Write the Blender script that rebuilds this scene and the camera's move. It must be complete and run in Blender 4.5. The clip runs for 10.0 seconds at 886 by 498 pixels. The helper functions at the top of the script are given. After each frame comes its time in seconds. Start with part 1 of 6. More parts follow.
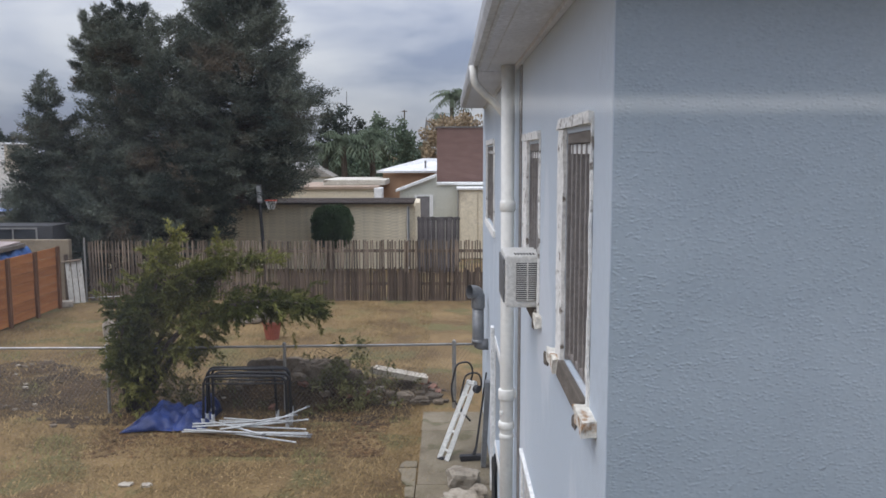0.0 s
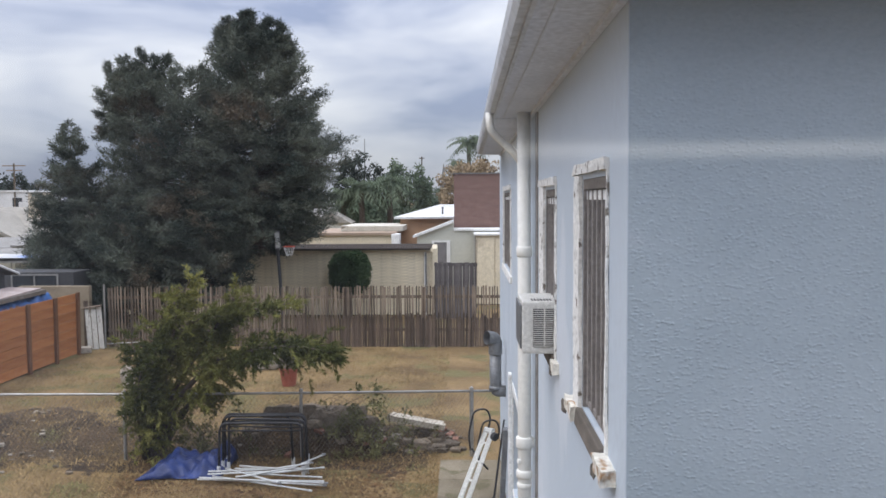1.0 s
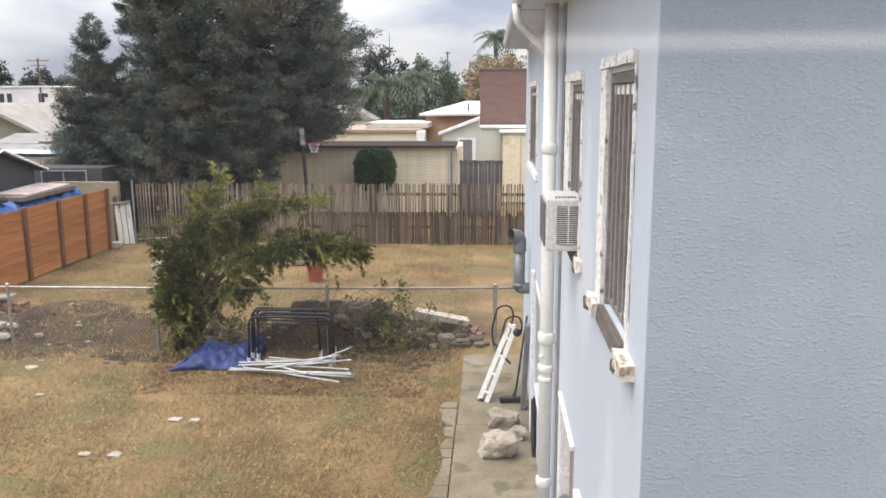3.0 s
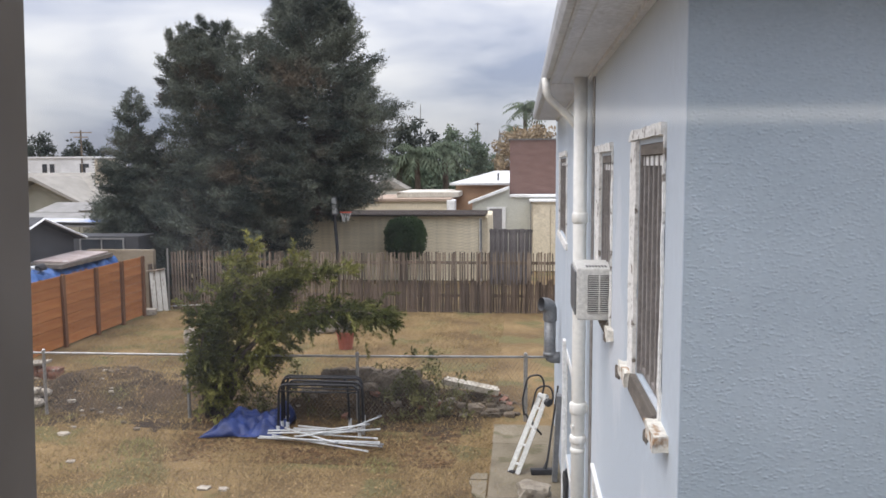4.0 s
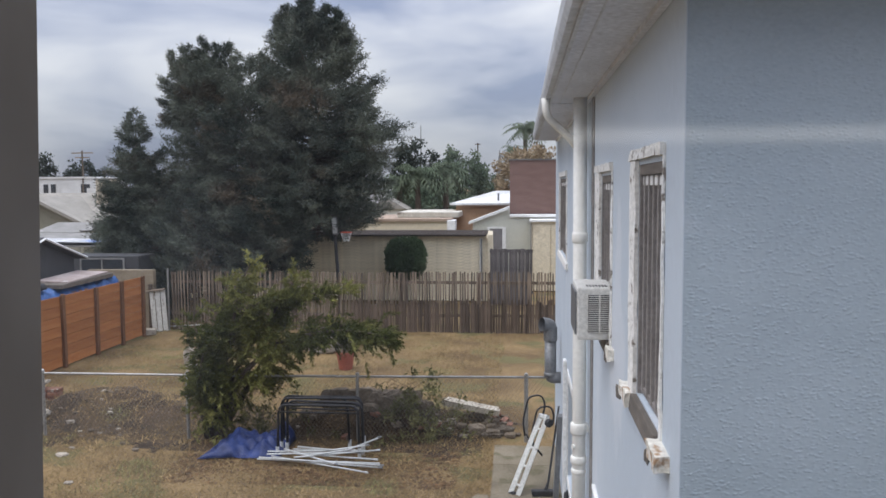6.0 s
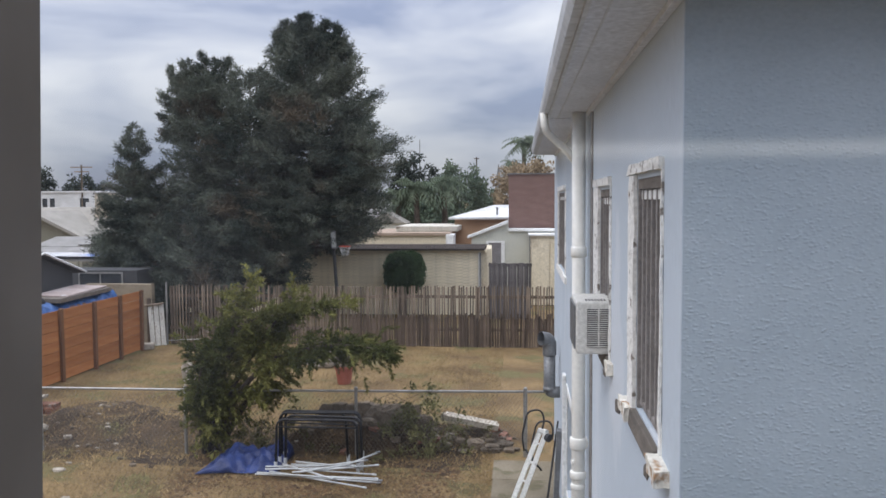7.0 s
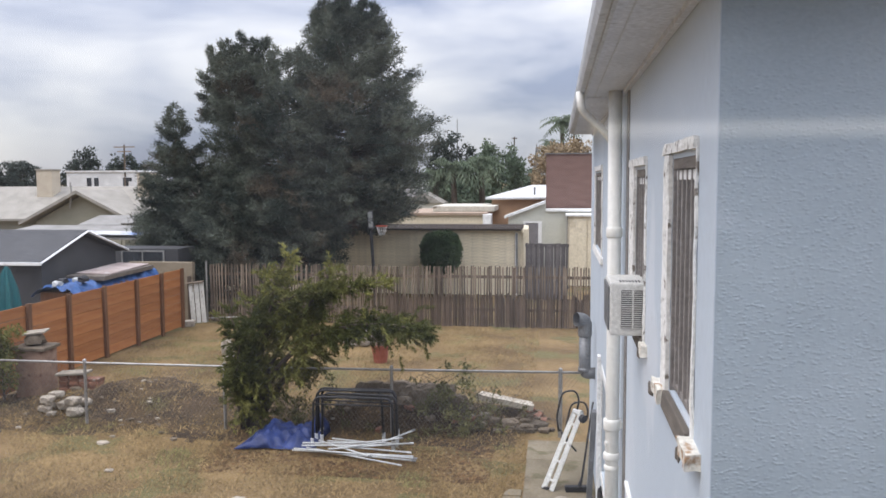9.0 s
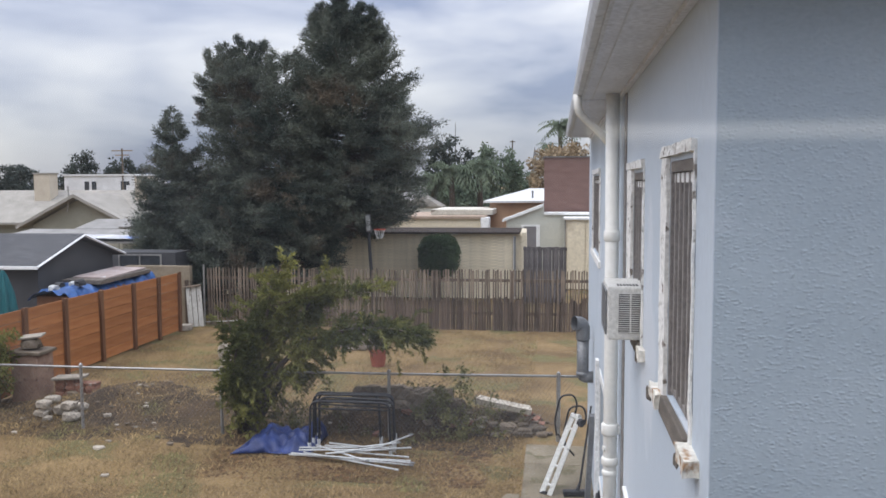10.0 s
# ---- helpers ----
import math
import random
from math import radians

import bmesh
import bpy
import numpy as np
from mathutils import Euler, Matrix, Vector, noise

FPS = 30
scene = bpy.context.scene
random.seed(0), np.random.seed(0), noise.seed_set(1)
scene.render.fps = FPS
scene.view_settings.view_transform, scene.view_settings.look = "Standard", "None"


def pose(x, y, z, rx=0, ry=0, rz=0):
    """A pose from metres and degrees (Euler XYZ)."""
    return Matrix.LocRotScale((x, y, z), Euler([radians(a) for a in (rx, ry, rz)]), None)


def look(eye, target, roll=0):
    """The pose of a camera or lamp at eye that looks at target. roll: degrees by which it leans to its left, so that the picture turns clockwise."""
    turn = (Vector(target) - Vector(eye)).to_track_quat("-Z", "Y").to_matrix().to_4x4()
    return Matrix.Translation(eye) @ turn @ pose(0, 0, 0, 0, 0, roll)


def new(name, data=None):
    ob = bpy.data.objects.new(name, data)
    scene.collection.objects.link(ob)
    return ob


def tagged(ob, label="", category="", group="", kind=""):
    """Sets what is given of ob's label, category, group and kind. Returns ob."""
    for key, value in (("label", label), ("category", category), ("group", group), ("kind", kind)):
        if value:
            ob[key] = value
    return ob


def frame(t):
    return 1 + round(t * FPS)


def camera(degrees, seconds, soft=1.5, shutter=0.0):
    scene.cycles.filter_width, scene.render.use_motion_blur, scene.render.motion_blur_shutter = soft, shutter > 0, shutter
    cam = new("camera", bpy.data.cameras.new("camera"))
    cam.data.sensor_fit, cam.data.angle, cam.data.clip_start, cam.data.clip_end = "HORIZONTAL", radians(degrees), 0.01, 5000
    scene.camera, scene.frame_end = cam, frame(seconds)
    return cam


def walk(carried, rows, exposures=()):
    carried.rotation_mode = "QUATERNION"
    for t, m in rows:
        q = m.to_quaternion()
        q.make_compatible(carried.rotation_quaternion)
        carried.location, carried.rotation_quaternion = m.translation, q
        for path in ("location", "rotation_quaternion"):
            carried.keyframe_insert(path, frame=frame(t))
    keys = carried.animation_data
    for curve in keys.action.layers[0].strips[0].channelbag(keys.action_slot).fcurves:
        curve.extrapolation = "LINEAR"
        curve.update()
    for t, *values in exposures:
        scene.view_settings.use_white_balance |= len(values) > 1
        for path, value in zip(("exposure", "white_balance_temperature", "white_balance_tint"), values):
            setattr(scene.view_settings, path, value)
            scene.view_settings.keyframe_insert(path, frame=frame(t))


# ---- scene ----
from itertools import product

cam = camera(56.48, 10.0, soft=1.6)
PATH = [
    # seconds, x, y, z, tilt from straight down, lean, turn to the left
    (0.0, -0.036, 0.028, 4.403, 83.41, 0.15, 0.36),
    (0.5, -0.034, 0.028, 4.402, 83.93, 0.30, 0.38),
    (0.8, -0.032, 0.028, 4.403, 85.90, 0.33, 1.14),
    (1.0, -0.030, 0.028, 4.404, 86.59, 0.35, 1.55),
    (1.2, -0.030, 0.028, 4.402, 83.65, 0.27, 1.96),
    (1.3, -0.030, 0.028, 4.401, 83.04, 0.23, 2.27),
    (1.5, -0.029, 0.045, 4.399, 79.14, 0.15, 2.38),
    (1.7, -0.032, 0.045, 4.395, 76.54, 0.05, 2.42),
    (1.8, -0.033, 0.045, 4.394, 75.12, 0.01, 2.17),
    (2.0, -0.035, 0.045, 4.390, 74.49, -0.09, 2.50),
    (2.2, -0.036, 0.045, 4.402, 73.53, 0.17, 2.56),
    (3.3, -0.016, 0.048, 4.392, 81.19, 0.16, 3.46),
    (3.5, -0.019, 0.042, 4.397, 81.40, 0.28, 3.47),
    (4.0, -0.026, -0.004, 4.402, 84.28, 0.32, 5.40),
    (4.5, -0.027, -0.001, 4.399, 83.69, 0.29, 5.37),
    (5.0, -0.025, -0.009, 4.401, 86.11, 0.26, 5.38),
    (6.5, -0.025, -0.008, 4.399, 85.52, 0.34, 5.42),
    (7.0, -0.025, -0.009, 4.400, 86.65, 0.33, 5.34),
    (7.5, -0.019, -0.016, 4.401, 87.41, 0.27, 5.65),
    (7.7, -0.014, -0.012, 4.405, 86.70, 0.33, 5.97),
    (7.8, -0.011, -0.011, 4.407, 85.80, 0.36, 6.30),
    (7.9, -0.009, 0.004, 4.409, 84.35, 0.38, 7.09),
    (8.0, -0.006, 0.020, 4.411, 81.67, 0.41, 8.58),
    (8.1, -0.005, 0.022, 4.407, 81.06, 0.36, 8.78),
    (8.2, -0.004, 0.007, 4.404, 81.65, 0.30, 8.58),
    (8.5, 0.000, 0.029, 4.394, 82.60, 0.14, 7.86),
    (8.7, 0.000, 0.017, 4.396, 83.50, 0.18, 7.90),
    (9.0, 0.001, 0.000, 4.400, 85.27, 0.24, 7.94),
    (9.5, -0.000, -0.001, 4.403, 85.66, 0.32, 7.92),
    (10.0, 0.009, 0.043, 4.398, 85.51, 0.28, 7.82),
]
EXPOSURES = [(0.0, -0.10, 6750, 9), (0.5, 0.22, 6850, 9), (0.8, 0.14, 6800, 9), (1.2, 0.15, 6850, 9), (1.6, 0.2, 7100, 9), (2.0, 0.66, 7500, 10), (3.5, 0.66, 7400, 10), (4.2, 0.18, 7050, 10), (5.0, 0.25, 6900, 9), (6.5, -0.08, 6800, 9), (7.0, 0.03, 6800, 9), (7.5, 0.02, 6750, 9), (8.0, 0.0, 6900, 10), (8.5, 0.38, 7050, 10), (9.1, 0.28, 7000, 10), (9.5, 0.17, 6850, 9), (10.0, 0.15, 6850, 9)]
walk(cam, [(t, pose(x, y, z, tilt, lean, turn)) for t, x, y, z, tilt, lean, turn in PATH],
     exposures=EXPOSURES)

# ---------------------------------------------------------------- sky and sun
world = bpy.data.worlds.new("overcast_sky")
scene.world = world
world.use_nodes = True
wn, wl = world.node_tree.nodes, world.node_tree.links
wn.clear()
w_out = wn.new("ShaderNodeOutputWorld")
w_bg = wn.new("ShaderNodeBackground")
w_sky = wn.new("ShaderNodeTexSky")
w_sky.sky_type, w_sky.sun_disc = "NISHITA", False
w_sky.sun_elevation, w_sky.sun_rotation = radians(60), radians(-125)
w_dim = wn.new("ShaderNodeVectorMath")
w_dim.operation = "SCALE"
w_dim.inputs["Scale"].default_value = 0.10
w_co = wn.new("ShaderNodeTexCoord")
w_map = wn.new("ShaderNodeMapping")
w_map.inputs["Scale"].default_value = (1.0, 1.0, 3.6)
w_map.inputs["Location"].default_value = (0.35, 0.2, 0.1)
w_n1 = wn.new("ShaderNodeTexNoise")
w_n1.inputs["Scale"].default_value, w_n1.inputs["Detail"].default_value = 2.6, 8
w_n1.inputs["Roughness"].default_value, w_n1.inputs["Distortion"].default_value = 0.52, 0.35
w_ramp = wn.new("ShaderNodeValToRGB")
w_ramp.color_ramp.elements[0].position, w_ramp.color_ramp.elements[0].color = 0.37, (0.31, 0.37, 0.56, 1)
w_ramp.color_ramp.elements[1].position, w_ramp.color_ramp.elements[1].color = 0.63, (0.81, 0.85, 0.96, 1)
w_mid = w_ramp.color_ramp.elements.new(0.47)
w_mid.color = (0.52, 0.575, 0.74, 1)
w_sep = wn.new("ShaderNodeSeparateXYZ")
w_high = wn.new("ShaderNodeMapRange")
w_high.inputs["From Min"].default_value, w_high.inputs["From Max"].default_value = 0.0, 0.28
w_high.inputs["To Min"].default_value, w_high.inputs["To Max"].default_value = 0.62, 1.22
w_top = wn.new("ShaderNodeMapRange")
w_top.inputs["From Min"].default_value, w_top.inputs["From Max"].default_value = 0.25, 0.95
w_top.inputs["To Min"].default_value, w_top.inputs["To Max"].default_value = 1.0, 3.6
w_both = wn.new("ShaderNodeMath")
w_both.operation = "MULTIPLY"
w_lift = wn.new("ShaderNodeVectorMath")
w_lift.operation = "SCALE"
w_mix = wn.new("ShaderNodeMix")
w_mix.data_type = "RGBA"
w_mix.inputs["Factor"].default_value = 0.82
wl.new(w_co.outputs["Generated"], w_map.inputs["Vector"])
wl.new(w_map.outputs["Vector"], w_n1.inputs["Vector"])
wl.new(w_n1.outputs["Fac"], w_ramp.inputs["Fac"])
wl.new(w_co.outputs["Generated"], w_sep.inputs["Vector"])
wl.new(w_sep.outputs["Z"], w_high.inputs["Value"])
wl.new(w_ramp.outputs["Color"], w_lift.inputs[0])
wl.new(w_sep.outputs["Z"], w_top.inputs["Value"])
wl.new(w_high.outputs["Result"], w_both.inputs[0])
wl.new(w_top.outputs["Result"], w_both.inputs[1])
wl.new(w_both.outputs["Value"], w_lift.inputs["Scale"])
wl.new(w_sky.outputs["Color"], w_dim.inputs[0])
wl.new(w_dim.outputs["Vector"], w_mix.inputs["A"])
wl.new(w_lift.outputs["Vector"], w_mix.inputs["B"])
wl.new(w_mix.outputs["Result"], w_bg.inputs["Color"])
wl.new(w_bg.outputs["Background"], w_out.inputs["Surface"])
w_bg.inputs["Strength"].default_value = 1.12

sun_data = bpy.data.lights.new("sun", "SUN")
sun_data.energy, sun_data.angle, sun_data.color = 1.2, radians(35), (1.0, 0.95, 0.88)
sun = new("sun", sun_data)
sun.matrix_world = look((-17, -4, 34), (0, 8, 0))


# ---------------------------------------------------------------- materials
def surface(name, c1, c2, scale=3.0, fine=40.0, rough=0.85, bump=0.25, metal=0.0, c3=None, vary=0.0, stretch=(1, 1, 1),
            lo=0.35, hi=0.65, spots=0.62, spot_scale=9.0, relief=0.01, island=False, peak=False, gloss=0.3, tone_amp=0.18):
    """Colour at two scales, patches of a third colour, fine relief, and a shade of its own for each piece."""
    m = bpy.data.materials.new(name)
    m.use_nodes = True
    n, l = m.node_tree.nodes, m.node_tree.links
    b = n["Principled BSDF"]
    co = n.new("ShaderNodeTexCoord")
    mp = n.new("ShaderNodeMapping")
    mp.inputs["Scale"].default_value = stretch
    l.new(co.outputs["Object"], mp.inputs["Vector"])
    big = n.new("ShaderNodeTexNoise")
    big.inputs["Scale"].default_value, big.inputs["Detail"].default_value = scale, 5
    l.new(mp.outputs["Vector"], big.inputs["Vector"])
    ramp = n.new("ShaderNodeValToRGB")
    ramp.color_ramp.elements[0].position, ramp.color_ramp.elements[0].color = lo, (*c1, 1)
    ramp.color_ramp.elements[1].position, ramp.color_ramp.elements[1].color = hi, (*c2, 1)
    l.new(big.outputs["Fac"], ramp.inputs["Fac"])
    small = n.new("ShaderNodeTexNoise")
    small.inputs["Scale"].default_value, small.inputs["Detail"].default_value = fine, 4
    l.new(mp.outputs["Vector"], small.inputs["Vector"])
    col = ramp.outputs["Color"]
    if c3:
        pat = n.new("ShaderNodeTexNoise")
        pat.inputs["Scale"].default_value, pat.inputs["Detail"].default_value = spot_scale, 6
        l.new(mp.outputs["Vector"], pat.inputs["Vector"])
        cut = n.new("ShaderNodeMapRange")
        cut.inputs["From Min"].default_value, cut.inputs["From Max"].default_value = spots, spots + 0.07
        l.new(pat.outputs["Fac"], cut.inputs["Value"])
        mx = n.new("ShaderNodeMix")
        mx.data_type = "RGBA"
        l.new(cut.outputs["Result"], mx.inputs["Factor"])
        l.new(col, mx.inputs["A"])
        mx.inputs["B"].default_value = (*c3, 1)
        col = mx.outputs["Result"]
    tone = n.new("ShaderNodeMapRange")
    tone.inputs["From Min"].default_value, tone.inputs["From Max"].default_value = 0.3, 0.7
    tone.inputs["To Min"].default_value, tone.inputs["To Max"].default_value = 1 - tone_amp, 1 + tone_amp
    l.new(small.outputs["Fac"], tone.inputs["Value"])
    value = tone.outputs["Result"]
    if vary:
        if island:
            src = n.new("ShaderNodeNewGeometry").outputs["Random Per Island"]
        else:
            src = n.new("ShaderNodeObjectInfo").outputs["Random"]
        own = n.new("ShaderNodeMapRange")
        own.inputs["To Min"].default_value, own.inputs["To Max"].default_value = 1 - vary, 1 + vary
        l.new(src, own.inputs["Value"])
        mul = n.new("ShaderNodeMath")
        mul.operation = "MULTIPLY"
        l.new(value, mul.inputs[0])
        l.new(own.outputs["Result"], mul.inputs[1])
        value = mul.outputs["Value"]
    sc = n.new("ShaderNodeVectorMath")
    sc.operation = "SCALE"
    l.new(col, sc.inputs[0])
    l.new(value, sc.inputs["Scale"])
    l.new(sc.outputs["Vector"], b.inputs["Base Color"])
    b.inputs["Roughness"].default_value, b.inputs["Metallic"].default_value = rough, metal
    b.inputs["Specular IOR Level"].default_value = gloss
    if bump:
        bp = n.new("ShaderNodeBump")
        bp.inputs["Strength"].default_value, bp.inputs["Distance"].default_value = bump, relief
        height = small.outputs["Fac"]
        if peak:   # separate raised grains, denser in some patches
            warp = n.new("ShaderNodeVectorMath")
            warp.operation = "MULTIPLY_ADD"
            warp.inputs[1].default_value = (0.016, 0.016, 0.010)
            l.new(small.outputs["Color"], warp.inputs[0])
            l.new(mp.outputs["Vector"], warp.inputs[2])
            grains = n.new("ShaderNodeTexVoronoi")
            grains.inputs["Scale"].default_value = 64
            l.new(warp.outputs["Vector"], grains.inputs["Vector"])
            lump_cut = n.new("ShaderNodeMapRange")
            lump_cut.inputs["From Min"].default_value, lump_cut.inputs["From Max"].default_value = 0.55, 0.10
            l.new(grains.outputs["Distance"], lump_cut.inputs["Value"])
            where = n.new("ShaderNodeTexNoise")
            where.inputs["Scale"].default_value, where.inputs["Detail"].default_value = 22, 2
            l.new(mp.outputs["Vector"], where.inputs["Vector"])
            keep = n.new("ShaderNodeMapRange")
            keep.inputs["From Min"].default_value, keep.inputs["From Max"].default_value = 0.30, 0.58
            l.new(where.outputs["Fac"], keep.inputs["Value"])
            both = n.new("ShaderNodeMath")
            both.operation = "MULTIPLY"
            l.new(lump_cut.outputs["Result"], both.inputs[0])
            l.new(keep.outputs["Result"], both.inputs[1])
            height = both.outputs["Value"]
        l.new(height, bp.inputs["Height"])
        l.new(bp.outputs["Normal"], b.inputs["Normal"])
    return m


def foliage(name, c1, c2, through_light=0.25, c3=None):
    m = surface(name, c1, c2, scale=0.7, fine=6, rough=0.8, bump=0, vary=0.35, island=True, lo=0.4, hi=0.6, gloss=0.1, c3=c3, spots=0.56, spot_scale=0.45)
    n, l = m.node_tree.nodes, m.node_tree.links
    tr = n.new("ShaderNodeBsdfTranslucent")
    mix = n.new("ShaderNodeMixShader")
    mix.inputs["Fac"].default_value = through_light
    b = n["Principled BSDF"]
    l.new(b.inputs["Base Color"].links[0].from_socket, tr.inputs["Color"])
    l.new(b.outputs["BSDF"], mix.inputs[1])
    l.new(tr.outputs["BSDF"], mix.inputs[2])
    l.new(mix.outputs["Shader"], n["Material Output"].inputs["Surface"])
    return m


# end wall toned darker than the side wall: its shade is in the colour
STUCCO_SHADED = surface("blue_stucco_shaded", (0.315, 0.371, 0.405), (0.376, 0.433, 0.468), scale=1.1, fine=70, rough=0.62, bump=0.45, relief=0.005, stretch=(0.80, 1, 1.2), peak=True,
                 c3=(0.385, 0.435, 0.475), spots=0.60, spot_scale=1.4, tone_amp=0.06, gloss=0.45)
# the same blue paint on the lit side wall, toned paler
STUCCO_SMOOTH = surface("blue_smooth_stucco_lit", (0.455, 0.515, 0.575), (0.51, 0.565, 0.615), scale=0.8, fine=38, rough=0.7, bump=0.25, relief=0.003,
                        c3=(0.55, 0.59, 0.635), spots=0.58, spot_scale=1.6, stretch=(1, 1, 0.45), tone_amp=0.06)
WHITE = surface("aged_white_paint", (0.66, 0.66, 0.64), (0.76, 0.76, 0.74), scale=4, fine=30, rough=0.6, bump=0.25, c3=(0.55, 0.53, 0.49), spots=0.68, spot_scale=14)
RAGGED = surface("splintered_painted_wood", (0.60, 0.57, 0.50), (0.70, 0.67, 0.60), scale=9, fine=50, rough=0.85, bump=0.7, c3=(0.33, 0.20, 0.11), spots=0.53, spot_scale=11)
PEELING = surface("peeling_white_paint", (0.68, 0.67, 0.63), (0.78, 0.77, 0.74), scale=6, fine=40, rough=0.75, bump=0.6, c3=(0.20, 0.17, 0.14), spots=0.60, spot_scale=16)
PIPE_WHITE = surface("white_pipe_paint", (0.70, 0.69, 0.65), (0.78, 0.77, 0.72), scale=3, fine=30, rough=0.5, bump=0.2, c3=(0.64, 0.62, 0.57), spots=0.66, spot_scale=6, tone_amp=0.07)
SOFFIT = surface("soffit_paint", (0.57, 0.60, 0.66), (0.64, 0.67, 0.73), scale=2, fine=30, rough=0.7, bump=0.2, c3=(0.34, 0.34, 0.35), spots=0.68, spot_scale=6)
GUTTER = surface("gutter_metal_paint", (0.46, 0.48, 0.50), (0.55, 0.57, 0.59), scale=3, fine=20, rough=0.5, bump=0.15, c3=(0.33, 0.33, 0.33), spots=0.64, spot_scale=7)
BARE_WOOD = surface("bare_dark_wood", (0.10, 0.085, 0.07), (0.17, 0.145, 0.12), scale=8, fine=60, rough=0.9, bump=0.6, stretch=(3, 0.6, 3))
BAR_METAL = surface("grey_brown_bar_paint", (0.20, 0.178, 0.165), (0.275, 0.25, 0.232), scale=6, fine=50, rough=0.55, bump=0.15)
DARK_GLASS = surface("dark_window_glass", (0.03, 0.033, 0.038), (0.045, 0.05, 0.055), scale=1, fine=4, rough=0.08, bump=0, gloss=0.6)
AC_PLASTIC = surface("ivory_plastic", (0.56, 0.55, 0.52), (0.62, 0.61, 0.57), scale=3, fine=40, rough=0.5, bump=0.08, c3=(0.50, 0.48, 0.43), spots=0.74)
BLACK = surface("black_rubber", (0.018, 0.018, 0.02), (0.035, 0.035, 0.037), scale=6, fine=40, rough=0.55, bump=0.2)
GREY_METAL = surface("dull_grey_metal", (0.16, 0.165, 0.17), (0.22, 0.225, 0.23), scale=5, fine=30, rough=0.45, bump=0.15, metal=0.4)
RUSTY = surface("rusty_wire", (0.125, 0.110, 0.090), (0.195, 0.175, 0.150), scale=6, fine=40, rough=0.7, bump=0, metal=0.2)
GALV = surface("galvanised_steel", (0.26, 0.252, 0.235), (0.35, 0.34, 0.32), scale=6, fine=40, rough=0.45, bump=0.15, metal=0.5, c3=(0.22, 0.17, 0.12), spots=0.68)
ROOFING = surface("grey_roofing", (0.12, 0.12, 0.12), (0.18, 0.18, 0.175), scale=3, fine=45, rough=0.95, bump=0.5)
DIRT = surface("dry_yard_soil", (0.098, 0.061, 0.025), (0.198, 0.131, 0.058), scale=0.55, fine=26, rough=0.95, bump=0.8, relief=0.025,
               c3=(0.112, 0.094, 0.037), spots=0.54, spot_scale=0.75, lo=0.38, hi=0.62, tone_amp=0.34)
# dark loose soil, deepened further to hold the shade of the bank
MOUND = surface("loose_dark_soil", (0.026, 0.016, 0.008), (0.068, 0.043, 0.022), scale=2.0, fine=20, rough=0.95, bump=1.0, relief=0.03, c3=(0.15, 0.115, 0.075), spots=0.64, spot_scale=14, tone_amp=0.4)
CONCRETE = surface("old_concrete", (0.150, 0.122, 0.080), (0.225, 0.190, 0.135), scale=1.6, fine=35, rough=0.9, bump=0.5, vary=0.08, c3=(0.125, 0.108, 0.062), spots=0.55, spot_scale=2.3)
RUBBLE = surface("soil_stained_rubble", (0.085, 0.066, 0.046), (0.165, 0.132, 0.098), scale=4, fine=30, rough=0.95, bump=0.7, vary=0.35, c3=(0.10, 0.075, 0.05), spots=0.55)
STONE = surface("pale_broken_concrete", (0.235, 0.20, 0.155), (0.35, 0.31, 0.25), scale=4, fine=30, rough=0.9, bump=0.7, vary=0.25, c3=(0.20, 0.17, 0.13), spots=0.6)
STAKE = surface("weathered_stake_wood", (0.105, 0.080, 0.058), (0.205, 0.160, 0.118), scale=3, fine=40, rough=0.95, bump=0.5, vary=0.55, stretch=(3, 3, 0.5))
STAKE_DARK = surface("old_dark_stake_wood", (0.070, 0.050, 0.036), (0.135, 0.100, 0.075), scale=3, fine=40, rough=0.95, bump=0.5, vary=0.45, stretch=(3, 3, 0.5))
CEDAR = surface("orange_stained_boards", (0.29, 0.110, 0.038), (0.385, 0.162, 0.058), scale=3, fine=30, rough=0.8, bump=0.3, vary=0.16, stretch=(3, 0.4, 3), c3=(0.24, 0.09, 0.03), spots=0.63, spot_scale=4)
CEDAR_POST = surface("brown_stained_posts", (0.115, 0.055, 0.028), (0.17, 0.085, 0.045), scale=3, fine=30, rough=0.85, bump=0.3, vary=0.15, stretch=(3, 3, 0.4))


# ---------------------------------------------------------------- building blocks
def thing(name, loc, label, category, group="", kind=""):
    ob = new(name)
    ob.location = loc
    ob.empty_display_size = 0.1
    return tagged(ob, label, category, group, kind)


def base_of(ob):
    v = Vector(ob.location)
    while ob.parent:
        ob = ob.parent
        v += Vector(ob.location)
    return v


def part(name, bm, material, parent, label="", smooth=False):
    """Links a bmesh, built in world places, as one mesh under a thing or a part."""
    me = bpy.data.meshes.new(name)
    if parent is not None:
        bmesh.ops.translate(bm, verts=bm.verts, vec=-base_of(parent))
    bm.to_mesh(me)
    bm.free()
    if smooth:
        me.polygons.foreach_set("use_smooth", [True] * len(me.polygons))
    me.materials.append(material)
    ob = new(name, me)
    ob.parent = parent
    if label:
        ob["label"] = label
    return ob


